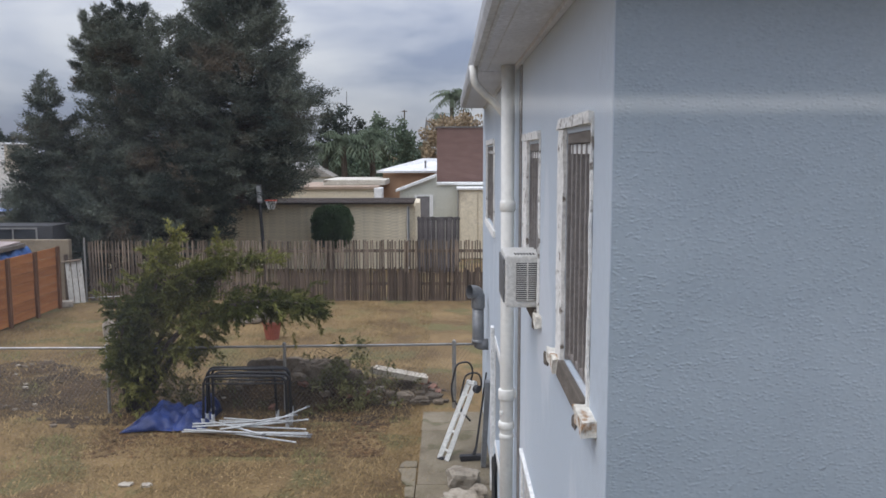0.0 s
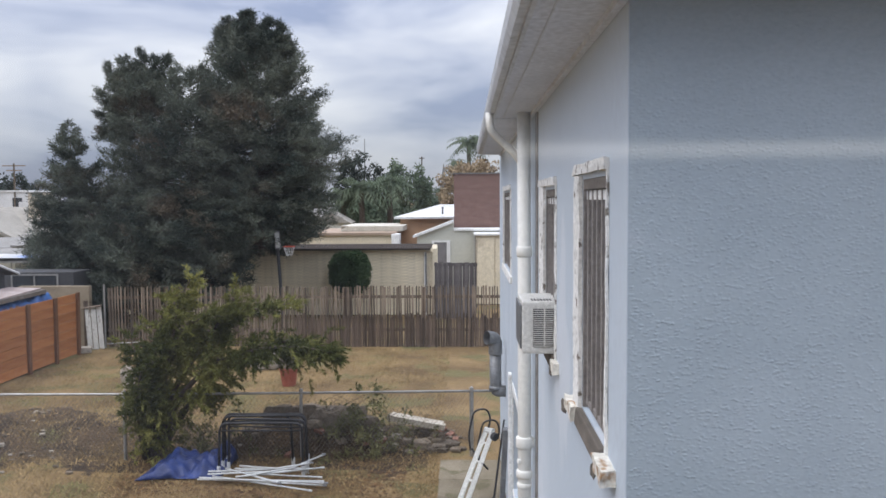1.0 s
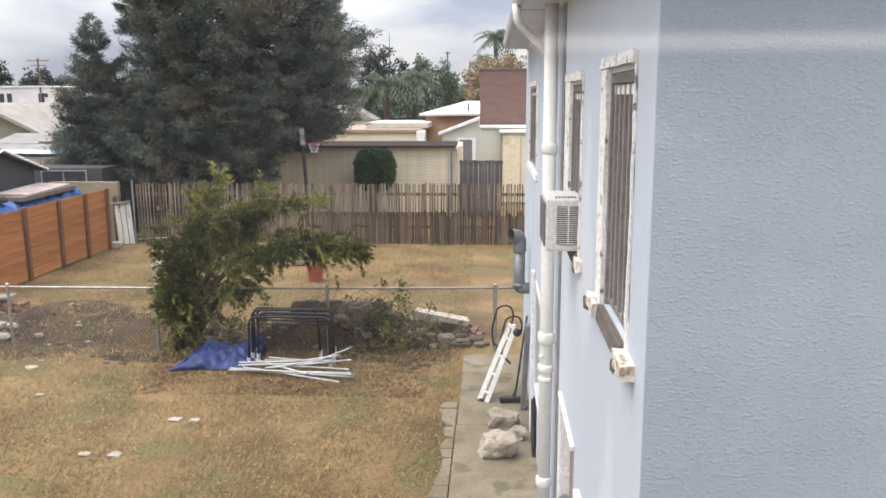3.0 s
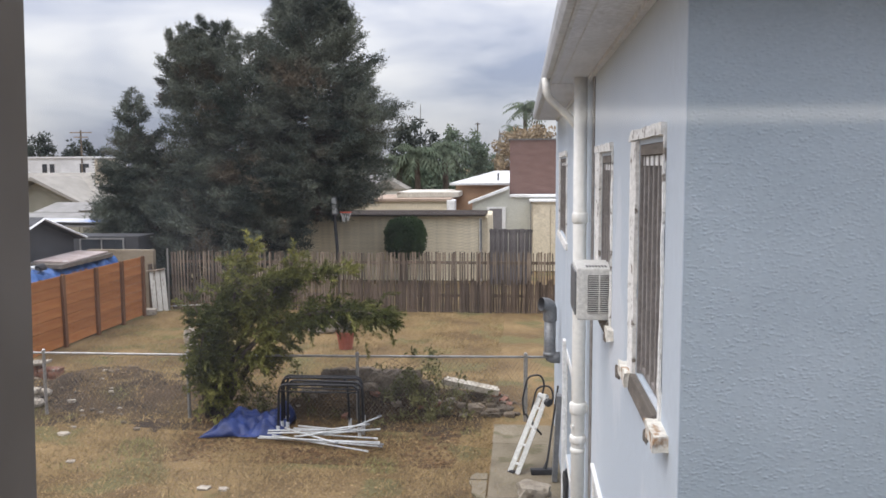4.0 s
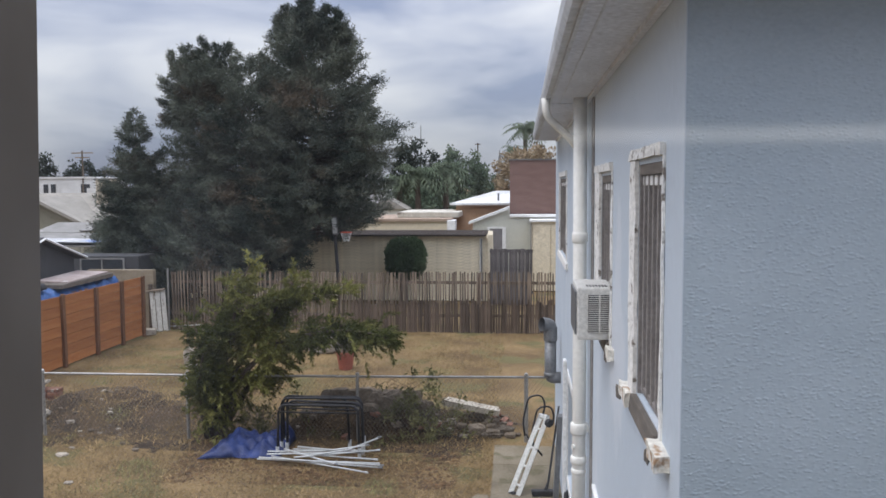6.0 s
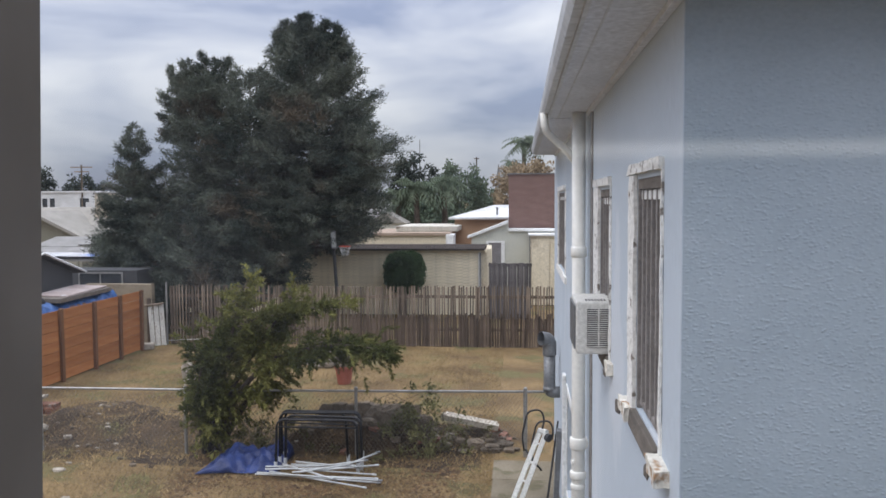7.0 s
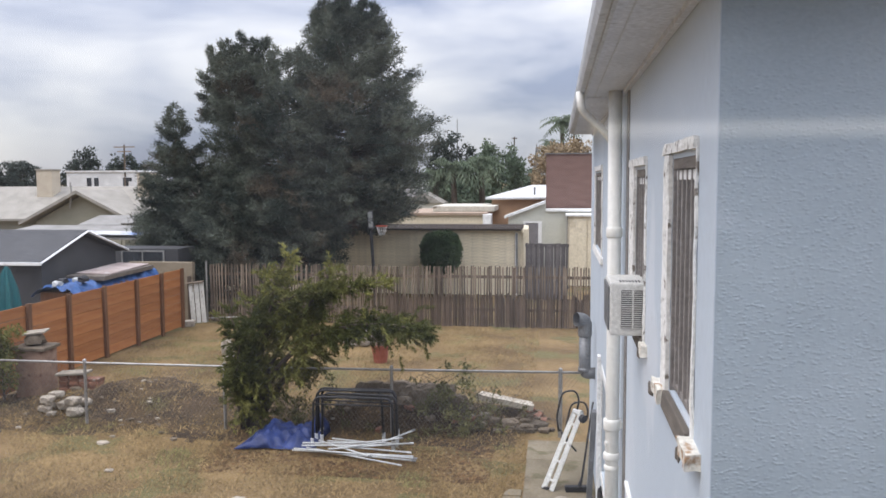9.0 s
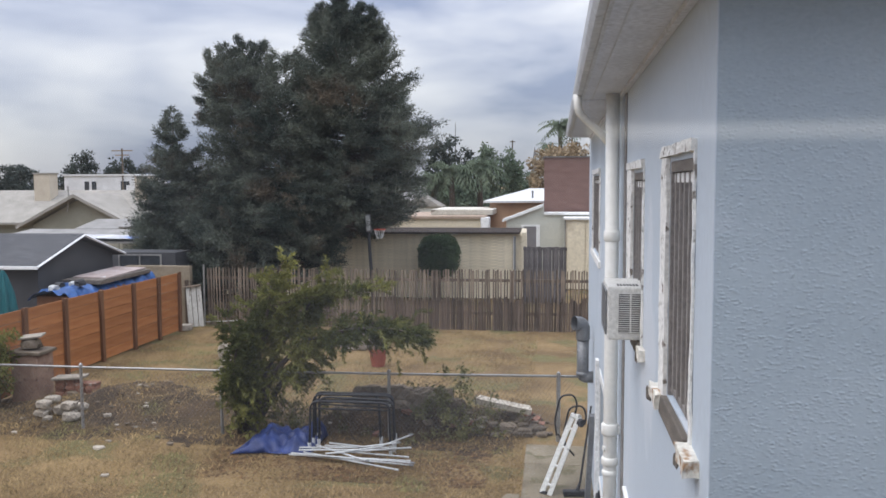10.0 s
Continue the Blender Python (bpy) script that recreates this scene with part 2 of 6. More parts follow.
def raw_part(name, verts, faces, material, parent, label="", smooth=False):
    me = bpy.data.meshes.new(name)
    verts = np.asarray(verts, float)
    if parent is not None:
        verts = verts - np.array(base_of(parent))
    me.from_pydata(verts.tolist(), [], faces if isinstance(faces, list) else faces.tolist())
    if smooth:
        me.polygons.foreach_set("use_smooth", [True] * len(me.polygons))
    me.materials.append(material)
    ob = new(name, me)
    ob.parent = parent
    if label:
        ob["label"] = label
    return ob


def piece(name, mesh, m, parent):
    """One more object on a shared mesh."""
    ob = new(name, mesh)
    ob.parent = parent
    ob.matrix_basis = m if parent is None else Matrix.Translation(-base_of(parent)) @ m
    return ob


def shared(name, bm, material):
    me = bpy.data.meshes.new(name)
    bm.to_mesh(me)
    bm.free()
    me.materials.append(material)
    return me


def box(lo, hi, bevel=0.0, bm=None, turn=None):
    bm = bm or bmesh.new()
    lo, hi = Vector(lo), Vector(hi)
    made = bmesh.ops.create_cube(bm, size=1)["verts"]
    m = Matrix.Translation((lo + hi) / 2)
    if turn:
        m = m @ Euler([radians(a) for a in turn]).to_matrix().to_4x4()
    bmesh.ops.transform(bm, matrix=m @ Matrix.Diagonal((*(hi - lo), 1)), verts=made)
    if bevel:
        edges = list({e for v in made for e in v.link_edges})
        bmesh.ops.bevel(bm, geom=edges, offset=bevel, segments=2, affect="EDGES", profile=0.6)
    return bm


def tube(points, radius, seg=10, bm=None, closed=True):
    """A round bar along the points; radius may be a list."""
    bm = bm or bmesh.new()
    pts = [Vector(p) for p in points]
    rad = radius if isinstance(radius, (list, tuple)) else [radius] * len(pts)
    rings = []
    for i, p in enumerate(pts):
        d = (pts[min(i + 1, len(pts) - 1)] - pts[max(i - 1, 0)]).normalized()
        side = d.cross(Vector((0, 0, 1)) if abs(d.z) < 0.95 else Vector((0, 1, 0))).normalized()
        up = side.cross(d)
        rings.append([bm.verts.new(p + rad[i] * (math.cos(a) * side + math.sin(a) * up)) for a in (2 * math.pi * k / seg for k in range(seg))])
    for a, b in zip(rings, rings[1:]):
        for k in range(seg):
            bm.faces.new((a[k], a[(k + 1) % seg], b[(k + 1) % seg], b[k]))
    if closed:
        bm.faces.new(rings[0][::-1])
        bm.faces.new(rings[-1])
    return bm


def bent(points, bend, steps=5):
    """The points with their corners rounded."""
    pts = [Vector(p) for p in points]
    out = [pts[0]]
    for a, b, c in zip(pts, pts[1:], pts[2:]):
        r = min(bend, (a - b).length * 0.49, (c - b).length * 0.49)
        p, q = b + (a - b).normalized() * r, b + (c - b).normalized() * r
        for k in range(steps + 1):
            t = k / steps
            out.append((1 - t) ** 2 * p + 2 * t * (1 - t) * b + t * t * q)
    return out + [pts[-1]]


def prism(outline, axis, a, b, bm=None):
    """An outline of (u, v) pulled along x, y or z from a to b."""
    bm = bm or bmesh.new()
    put = {"x": lambda u, v, w: (w, u, v), "y": lambda u, v, w: (u, w, v), "z": lambda u, v, w: (u, v, w)}[axis]
    r0 = [bm.verts.new(put(u, v, a)) for u, v in outline]
    r1 = [bm.verts.new(put(u, v, b)) for u, v in outline]
    n = len(outline)
    bm.faces.new(r0)
    bm.faces.new(r1[::-1])
    for k in range(n):
        bm.faces.new((r0[(k + 1) % n], r0[k], r1[k], r1[(k + 1) % n]))
    bmesh.ops.recalc_face_normals(bm, faces=bm.faces)
    return bm


def lump(centre, size, rough=0.25, seed=0, sub=2, flat=None, bm=None):
    """A broken stone."""
    bm = bm or bmesh.new()
    made = bmesh.ops.create_icosphere(bm, subdivisions=sub, radius=1)["verts"]
    off = Vector((seed * 3.7, seed * 1.3, seed * 7.1))
    for v in made:
        k = 1 + rough * (noise.noise(v.co * 1.3 + off) + 0.5 * noise.noise(v.co * 3 + off))
        v.co = Vector((max(-0.78, min(0.78, v.co.x)), max(-0.78, min(0.78, v.co.y)), max(-0.7, min(0.7, v.co.z)))) * k
        v.co = Vector(centre) + Vector((v.co.x * size[0], v.co.y * size[1], v.co.z * size[2]))
    return bm


def ragged(lo, hi, amp, seed=0, cuts=4):
    """A broken block: a box with uneven, splintered faces."""
    bm = box(lo, hi)
    bmesh.ops.subdivide_edges(bm, edges=bm.edges, cuts=cuts, use_grid_fill=True)
    for v in bm.verts:
        n = noise.noise_vector(v.co * 14 + Vector((seed, seed * 2, 0))) + 0.6 * noise.noise_vector(v.co * 37 + Vector((0, seed, 5)))
        v.co += n * amp
    return bm


def wall_with_holes(axis, face, back, u0, u1, z0, z1, holes):
    """A wall from face to back along x or y, u0 to u1, with openings (ua, ub, za, zb) through it."""
    us = sorted({u0, u1, *(h[0] for h in holes), *(h[1] for h in holes)})
    zs = sorted({z0, z1, *(h[2] for h in holes), *(h[3] for h in holes)})
    solid = [[not any(h[0] <= (a + b) / 2 <= h[1] and h[2] <= (c + d) / 2 <= h[3] for h in holes) for c, d in zip(zs, zs[1:])] for a, b in zip(us, us[1:])]
    bm = bmesh.new()
    grid = {}

    def vert(i, j, w):
        if (i, j, w) not in grid:
            grid[i, j, w] = bm.verts.new((w, us[i], zs[j]) if axis == "x" else (us[i], w, zs[j]))
        return grid[i, j, w]

    n, m = len(us) - 1, len(zs) - 1
    for i, j in product(range(n), range(m)):
        if not solid[i][j]:
            continue
        for w in (face, back):
            bm.faces.new([vert(i, j, w), vert(i + 1, j, w), vert(i + 1, j + 1, w), vert(i, j + 1, w)])
        for di, dj, c in ((-1, 0, ((i, j), (i, j + 1))), (1, 0, ((i + 1, j), (i + 1, j + 1))), (0, -1, ((i, j), (i + 1, j))), (0, 1, ((i, j + 1), (i + 1, j + 1)))):
            a, b = i + di, j + dj
            if not (0 <= a < n and 0 <= b < m and solid[a][b]):
                p, q = c
                bm.faces.new([vert(*p, face), vert(*q, face), vert(*q, back), vert(*p, back)])
    bmesh.ops.recalc_face_normals(bm, faces=bm.faces)
    return bm


rng = np.random.default_rng(5)

# ---------------------------------------------------------------- ground
def mound_height(x, y):
    """The spoil heaps that lie along the wire fence."""
    h = 0.42 * math.exp(-((x + 8.1) / 1.9) ** 2 - ((y - 15.4) / 1.0) ** 2)
    step = max(0.0, min(1.0, (y - 13.98) / 0.28))
    h += 0.44 * step * step * (3 - 2 * step) * math.exp(-((x + 2.9) / 1.35) ** 4 - max(0.0, (y - 14.5) / 0.8) ** 2)
    h += 0.22 * math.exp(-((x + 1.1) / 0.8) ** 2 - ((y - 14.9) / 0.6) ** 2)
    return h


def ground_height(x, y):
    near = max(0.0, min(1.0, (0.3 - x) / 1.2)) * max(0.0, min(1.0, (26 - y) / 3)) * max(0.0, min(1.0, (x + 14) / 2))
    rough = 0.03 * noise.noise(Vector((x * 0.5, y * 0.5, 0))) + 0.014 * noise.noise(Vector((x * 1.7, y * 1.7, 3))) + 0.014 * noise.noise(Vector((x * 5, y * 5, 6)))
    h = mound_height(x, y)
    rough += (0.10 * h / 0.4) * (noise.noise(Vector((x * 2.3, y * 2.3, 9))) + 0.6 * noise.noise(Vector((x * 5, y * 5, 1))))
    return near * rough + h - 0.02


def spread(lo, hi, step, far):
    inner = list(np.arange(lo, hi + 1e-6, step))
    outer = [1.5, 4, 9, 20, 50, 120, 300, 900, far]
    return [lo - d for d in outer[::-1]] + inner + [hi + d for d in outer]


gx, gy = spread(-13, 1, 0.16, 3500), spread(4, 26, 0.16, 3500)
gv = [(x, y, ground_height(x, y)) for y in gy for x in gx]
nx = len(gx)
gf = [(j * nx + i, j * nx + i + 1, (j + 1) * nx + i + 1, (j + 1) * nx + i) for j in range(len(gy) - 1) for i in range(nx - 1)]
ground = raw_part("ground", gv, gf, DIRT, None, smooth=True)
tagged(ground, "dry brown soil yard with sparse yellowed grass and low heaps", "ground", kind="structure")
ground.data.materials.append(MOUND)
for poly in ground.data.polygons:
    c = poly.center
    # strip by the wire fence: dark soil with the bank's shade in its colour
    soil_shade = 1.25 - abs(c.y - 14.25) + 0.45 * noise.noise(c * 0.9) + 0.3 * noise.noise(c * 3)
    if mound_height(c.x, c.y) > 0.04 + 0.05 * noise.noise(c * 2.5) or (soil_shade > 0.25 and -11.2 < c.x < -0.7 - 0.3 * noise.noise(c * 2)):
        poly.material_index = 1

# concrete path along the house wall
path = thing("pavement", (0.04, 9, 0), "cracked grey concrete path along the blue house wall", "path", kind="structure")
for k, (a, b) in enumerate(((13.68, 12.72), (12.7, 10.56), (10.54, 7.4), (7.38, 4.2), (4.18, 0.6))):
    part("slab", box((-0.47 + 0.01 * (k % 2), b, -0.08), (0.55, a, 0.035 + 0.004 * (k % 3)), 0.008), CONCRETE, path)
pr = random.Random(4)
y, edge = 11.45, -0.66
while y > 4.6:   # cracked flags along the edge of the path, flush with the soil
    L, nxt = pr.uniform(0.16, 0.5), max(-0.82, min(-0.60, edge + pr.uniform(-0.09, 0.09)))
    low = y - L + 0.012
    crack = pr.uniform(-0.05, 0.05)
    out = [(-0.488, y), (-0.488, low), (-0.58, low + crack), (nxt, low + 0.5 * crack), (nxt - pr.uniform(-0.02, 0.02), low + 0.4 * L), (edge + pr.uniform(-0.02, 0.02), y - 0.15 * L), (edge, y + pr.uniform(-0.015, 0.0))]
    part("broken_slab", prism(out, "z", -0.06, 0.010 + pr.uniform(0, 0.014)), CONCRETE, path)
    y, edge = low - 0.014, nxt

# ---------------------------------------------------------------- blue house
SOF = 5.13
house = thing("house", (2.5, 8.4, 0), "two-storey blue stucco house with peeling white window trim", "house")
SIDE_HOLES = [(3.40, 4.12, 3.37, 4.50), (5.32, 6.00, 3.40, 4.47), (10.6, 12.3, 3.45, 4.50), (5.32, 6.24, 0.04, 2.05), (8.9, 10.0, 0.85, 2.05)]
part("wall", wall_with_holes("x", 0.55, 0.75, 3.0, 13.78, -0.1, SOF + 0.15, SIDE_HOLES), STUCCO_SMOOTH, house, "smooth blue stucco side wall, toned paler for its lit side")
part("wall", box((0.55 + 0.003, 2.996, -0.1), (5.2, 3.19, SOF + 0.15)), STUCCO_SHADED, house, "rough blue stucco end wall, toned darker for its shaded side")
part("wall", box((0.55, 13.79, -0.1), (5.2, 13.98, SOF + 0.15)), STUCCO_SMOOTH, house)
part("wall", box((5.21, 2.996, -0.1), (5.4, 13.98, SOF + 0.15)), STUCCO_SMOOTH, house)
# eaves: boards under the overhang, fascia, gutter and the hipped roof
part("soffit", box((0.235, 2.72, SOF), (0.548, 7.45, SOF + 0.02)), SOFFIT, house, "grey white boarded underside of the eaves")
part("soffit", box((0.235, 7.46, SOF - 0.006), (0.548, 13.4, SOF + 0.02)), SOFFIT, house)
part("soffit", box((0.549, 2.72, SOF), (5.4, 2.992, SOF + 0.02)), SOFFIT, house)
part("trim", box((0.306, 2.74, SOF - 0.004), (0.314, 7.42, SOF - 0.0005)), GUTTER, house, "dark joint between soffit boards")
part("trim", box((0.515, 3.0, SOF - 0.03), (0.547, 13.3, SOF - 0.001)), SOFFIT, house)
part("fascia", box((0.215, 2.70, SOF - 0.012), (0.234, 13.4, SOF + 0.17)), GUTTER, house)
part("fascia", box((0.235, 2.695, SOF - 0.012), (5.4, 2.714, SOF + 0.17)), GUTTER, house)
K_GUTTER = [(0.214, 0.0), (0.214, 0.11), (0.208, 0.11), (0.208, 0.008), (0.182, 0.008), (0.168, 0.045), (0.163, 0.098), (0.156, 0.106), (0.152, 0.100), (0.158, 0.042), (0.176, 0.0)]
part("gutter", prism([(u, v + SOF) for u, v in K_GUTTER], "y", 2.64, 13.3), GUTTER, house, "grey metal eaves gutter with water stains")
part("gutter", box((0.1, 2.60, SOF + 0.01), (5.4, 2.69, SOF + 0.13), 0.01), GUTTER, house)
bm = bmesh.new()
rv = [bm.verts.new(v) for v in ((0.175, 2.64, SOF + 0.17), (5.6, 2.64, SOF + 0.17), (5.6, 14.2, SOF + 0.17), (0.175, 13.5, SOF + 0.17), (2.9, 5.4, SOF + 1.15), (2.9, 11.2, SOF + 1.15))]
for f in ((0, 1, 4), (1, 2, 5, 4), (2, 3, 5), (3, 0, 4, 5), (0, 3, 2, 1)):
    bm.faces.new([rv[k] for k in f])
bmesh.ops.recalc_face_normals(bm, faces=bm.faces)
part("roof", bm, ROOFING, house, "grey shingle hipped roof")


def barred_window(y0, y1, z0, z1, bars, far_trim, near_trim, top_trim, sill):
    """A recessed window in the side wall with security bars and worn wooden trim."""
    win = part("window", box((0.68, y0, z0), (0.70, y1, z1)), DARK_GLASS, house, "recessed window with upright bars and flaking white trim")
    part("frame", wall_with_holes("x", 0.63, 0.678, y0 + 0.001, y1 - 0.001, z0 + 0.001, z1 - 0.001, [(y0 + 0.05, (y0 + y1) / 2 - 0.02, z0 + 0.05, z1 - 0.05), ((y0 + y1) / 2 + 0.02, y1 - 0.05, z0 + 0.05, z1 - 0.05)]), BARE_WOOD, win)
    for k in range(bars):
        y = y0 + (k + 0.7) * (y1 - y0) / (bars + 0.4)
        part("bar", box((0.560, y - 0.014, z0 + 0.03), (0.588, y + 0.014, z1 - 0.05), 0.003), BAR_METAL, win, "grey brown upright security bar")
    part("rail", box((0.565, y0 + 0.01, z1 - 0.10), (0.590, y1 - 0.01, z1 - 0.055), 0.003), WHITE, win)
    part("rail", box((0.565, y0 + 0.01, z0 + 0.02), (0.590, y1 - 0.01, z0 + 0.05), 0.003), BAR_METAL, win)
    part("trim", ragged((0.530, y1 + 0.004, z0 - 0.02), (0.5495, y1 + far_trim, z1 + 0.02), 0.0055, round(y0), 13), PEELING, win, "flaking white side trim board")
    part("trim", ragged((0.538, y0 - near_trim, z0 - 0.04), (0.5495, y0 - 0.004, z1 + 0.05), 0.0065, 3 + round(y0), 13), PEELING, win)
    part("head", ragged((0.526, y0 - near_trim * 0.7, z1 + 0.024), (0.5495, y1 + far_trim, z1 + 0.021 + top_trim), 0.008, 5 + round(y0), 9), PEELING, win, "flaking white head board")
    part("reveal", box((0.551, y1 - 0.028, z0 + 0.002), (0.629, y1 - 0.001, z1 - 0.002)), BAR_METAL, win)
    part("reveal", box((0.551, y0 + 0.002, z1 - 0.05), (0.629, y1 - 0.03, z1 - 0.001)), BARE_WOOD, win)
    for k, (a, b, out, material, label) in enumerate(sill):
        if material is PEELING and b - a < 0.6:   # splintered ends
            m = ragged((0.549 - out * 0.68, a + 0.02, z0 - 0.09), (0.552, b - 0.02, z0 - 0.02), 0.013, 7 + k + round(y0))
            part("sill", m, RAGGED, win, label)
            part("splinter", lump((0.545 - out * 0.5, b + 0.02, z0 - 0.10), (0.016, 0.035, 0.045), 0.6, 17 + k, 2), BARE_WOOD, win)
        else:
            part("sill", box((0.549 - out, a, z0 - 0.10), (0.62 if out < 0.07 else 0.549, b, z0 - 0.012), 0.01, turn=(0, 6, 0)), material, win, label)
    return win


w1 = barred_window(3.40, 4.12, 3.37, 4.50, 5, 0.215, 0.030, 0.055,
                   [(3.17, 3.42, 0.085, PEELING, "splintered white sill end"), (3.42, 4.14, 0.035, BARE_WOOD, "bare dark wood where the sill broke away"), (4.15, 4.50, 0.075, PEELING, "white sill end")])
w2 = barred_window(5.32, 6.00, 3.40, 4.47, 4, 0.36, 0.05, 0.055, [(5.12, 5.30, 0.05, PEELING, "broken white sill end"), (5.31, 5.80, 0.03, BARE_WOOD, "")])
w3 = barred_window(10.6, 12.3, 3.45, 4.50, 5, 0.14, 0.12, 0.07, [(10.3, 12.6, 0.03, PEELING, "white sill")])

door = part("door", box((0.62, 5.34, 0.04), (0.66, 6.22, 2.03), 0.004), surface("tan_door_paint", (0.22, 0.18, 0.15), (0.28, 0.235, 0.20), scale=3, fine=30, rough=0.6, stretch=(1, 1, 0.3)), house, "tan painted ground floor door in white trim")
part("frame", box((0.553, 5.322, 0.04), (0.617, 5.352, 2.04)), BARE_WOOD, door)
part("frame", box((0.553, 6.20, 0.04), (0.617, 6.238, 2.04)), WHITE, door)
part("trim", box((0.52, 5.28, 2.05), (0.549, 6.34, 2.085), 0.005), WHITE, door)
part("trim", box((0.53, 6.245, 0.04), (0.549, 6.30, 2.049), 0.005), WHITE, door)
lw = part("window", box((0.68, 8.9, 0.85), (0.70, 10.0, 2.05)), DARK_GLASS, house, "ground floor window with white frame")
for a, b, c, d in ((8.78, 8.9, 0.75, 2.15), (10.0, 10.12, 0.75, 2.15), (8.905, 9.995, 2.05, 2.15), (8.905, 9.995, 0.75, 0.85)):
    part("trim", box((0.536, a, c), (0.549, b, d), 0.004), WHITE, lw)
part("post", box((0.505, 10.35, 0.04), (0.548, 10.5, 2.2), 0.006), WHITE, house, "white painted trim board")
part("stain", lump((0.53, 9.75, 0.40), (0.045, 0.2, 0.40), 0.6, 4, 3), BLACK, house, "black torn paper where stucco fell away")

# ---------------------------------------------------------------- fixtures on the house
stack = thing("drain_pipe", (0.465, 7.0, 0), "white painted round drain stack with collars on the blue wall", "pipe")
part("pipe", tube([(0.468, 7.0, 0.02), (0.468, 7.0, 3.0), (0.462, 7.0, SOF - 0.002)], 0.056, 18), PIPE_WHITE, stack, smooth=True)
for z, h, r in ((3.92, 0.09, 0.068), (2.28, 0.10, 0.072), (2.02, 0.07, 0.070), (1.93, 0.05, 0.064), (0.95, 0.09, 0.07)):
    b = tube([(0.466, 7.0, z), (0.466, 7.0, z + 0.012), (0.466, 7.0, z + h - 0.012), (0.466, 7.0, z + h)], [r - 0.008, r, r, r - 0.008], 18)
    part("collar", b, PIPE_WHITE, stack, smooth=True)
part("cap", tube([(0.466, 6.995, 2.17), (0.41, 6.97, 2.17)], 0.022, 10), PIPE_WHITE, stack)
part("bracket", box((0.50, 6.97, 2.30), (0.549, 7.10, 2.36), 0.006), PIPE_WHITE, stack)
spout = thing("downspout", (0.40, 7.45, 3.6), "slim white rain downspout elbowing in from the gutter", "downspout")
part("pipe", tube(bent([(0.175, 7.1, SOF + 0.01), (0.185, 7.1, SOF - 0.14), (0.40, 7.3, SOF - 0.32), (0.47, 7.42, SOF - 0.40), (0.47, 7.42, 0.05)], 0.06), 0.034, 10), PIPE_WHITE, spout, smooth=True)
cables = thing("cable_run", (0.54, 7.0, 2.4), "thin dark cables clipped down the blue wall", "cable")
for k, y in enumerate((6.62, 6.72)):
    part("cable", tube([(0.541, y, 0.3), (0.542, y + 0.01, 2.0), (0.541, y - 0.01, 3.6), (0.541, y, SOF - 0.035)], 0.009 - 0.002 * k, 6), GREY_METAL if k else BAR_METAL, cables)

ac = thing("air_conditioner", (0.43, 5.6, 3.40), "ivory window air conditioner with louvred side vents", "air conditioner")
part("body", box((0.335, 5.35, 3.400), (0.60, 5.85, 3.742), 0.014), AC_PLASTIC, ac)
part("back_grille", box((0.323, 5.38, 3.43), (0.334, 5.82, 3.715), 0.003), GREY_METAL, ac)
part("vent", box((0.405, 5.346, 3.448), (0.548, 5.349, 3.696)), BLACK, ac, "dark recess of the side vent")
for col in ((0.406, 0.474), (0.484, 0.547)):
    for k in range(18):
        z = 3.452 + 0.0137 * k
        part("louvre", box((col[0], 5.338, z), (col[1], 5.3455, z + 0.0048)), AC_PLASTIC, ac)
part("mullion", box((0.4745, 5.338, 3.448), (0.4835, 5.3455, 3.696)), AC_PLASTIC, ac)
for k in range(7):
    part("slot", box((0.40 + 0.02 * k, 5.40, 3.7425), (0.411 + 0.02 * k, 5.50, 3.7445)), BLACK, ac)

lamp = thing("wall_light", (0.54, 4.86, 1.86), "grey bullet floodlight on a white wall box", "light")
part("box", box((0.505, 4.80, 1.80), (0.549, 4.93, 1.96), 0.012), WHITE, lamp)
part("arm", tube(bent([(0.51, 4.86, 1.88), (0.45, 4.86, 1.87), (0.44, 4.84, 1.80)], 0.03), 0.014, 8), GREY_METAL, lamp, smooth=True)
part("head", tube([(0.52, 4.72, 1.83), (0.50, 4.75, 1.80), (0.475, 4.79, 1.77), (0.43, 4.86, 1.72), (0.42, 4.875, 1.71)], [0.025, 0.05, 0.056, 0.062, 0.05], 16), GREY_METAL, lamp, smooth=True)
part("head", tube([(0.48, 4.88, 1.90), (0.46, 4.86, 1.91), (0.43, 4.82, 1.90), (0.40, 4.80, 1.87)], [0.02, 0.045, 0.05, 0.055], 14), GREY_METAL, lamp, smooth=True)

vent = thing("vent_pipe", (0.38, 12.0, 1.55), "grey sheet metal vent pipe elbowing out of the wall", "vent pipe")
part("pipe", tube(bent([(0.56, 12.0, 1.60), (0.40, 12.0, 1.60), (0.40, 12.0, 2.20)], 0.05), 0.085, 16), GREY_METAL, vent, smooth=True)
part("elbow", tube(bent([(0.40, 12.0, 2.15), (0.40, 12.0, 2.38), (0.27, 11.93, 2.40)], 0.10), 0.1, 16, closed=False), GREY_METAL, vent, smooth=True)
part("collar", tube([(0.40, 12.0, 1.62), (0.40, 12.0, 1.68)], 0.095, 16), GREY_METAL, vent, smooth=True)

# ---------------------------------------------------------------- room with the open window in which the camera stands
ROOM = surface("room_paint", (0.30, 0.28, 0.25), (0.34, 0.32, 0.28), scale=1, fine=30, rough=0.9, bump=0.1)
JAMB = surface("dark_window_frame", (0.125, 0.105, 0.085), (0.155, 0.130, 0.105), scale=3, fine=30, rough=0.6, bump=0.1)
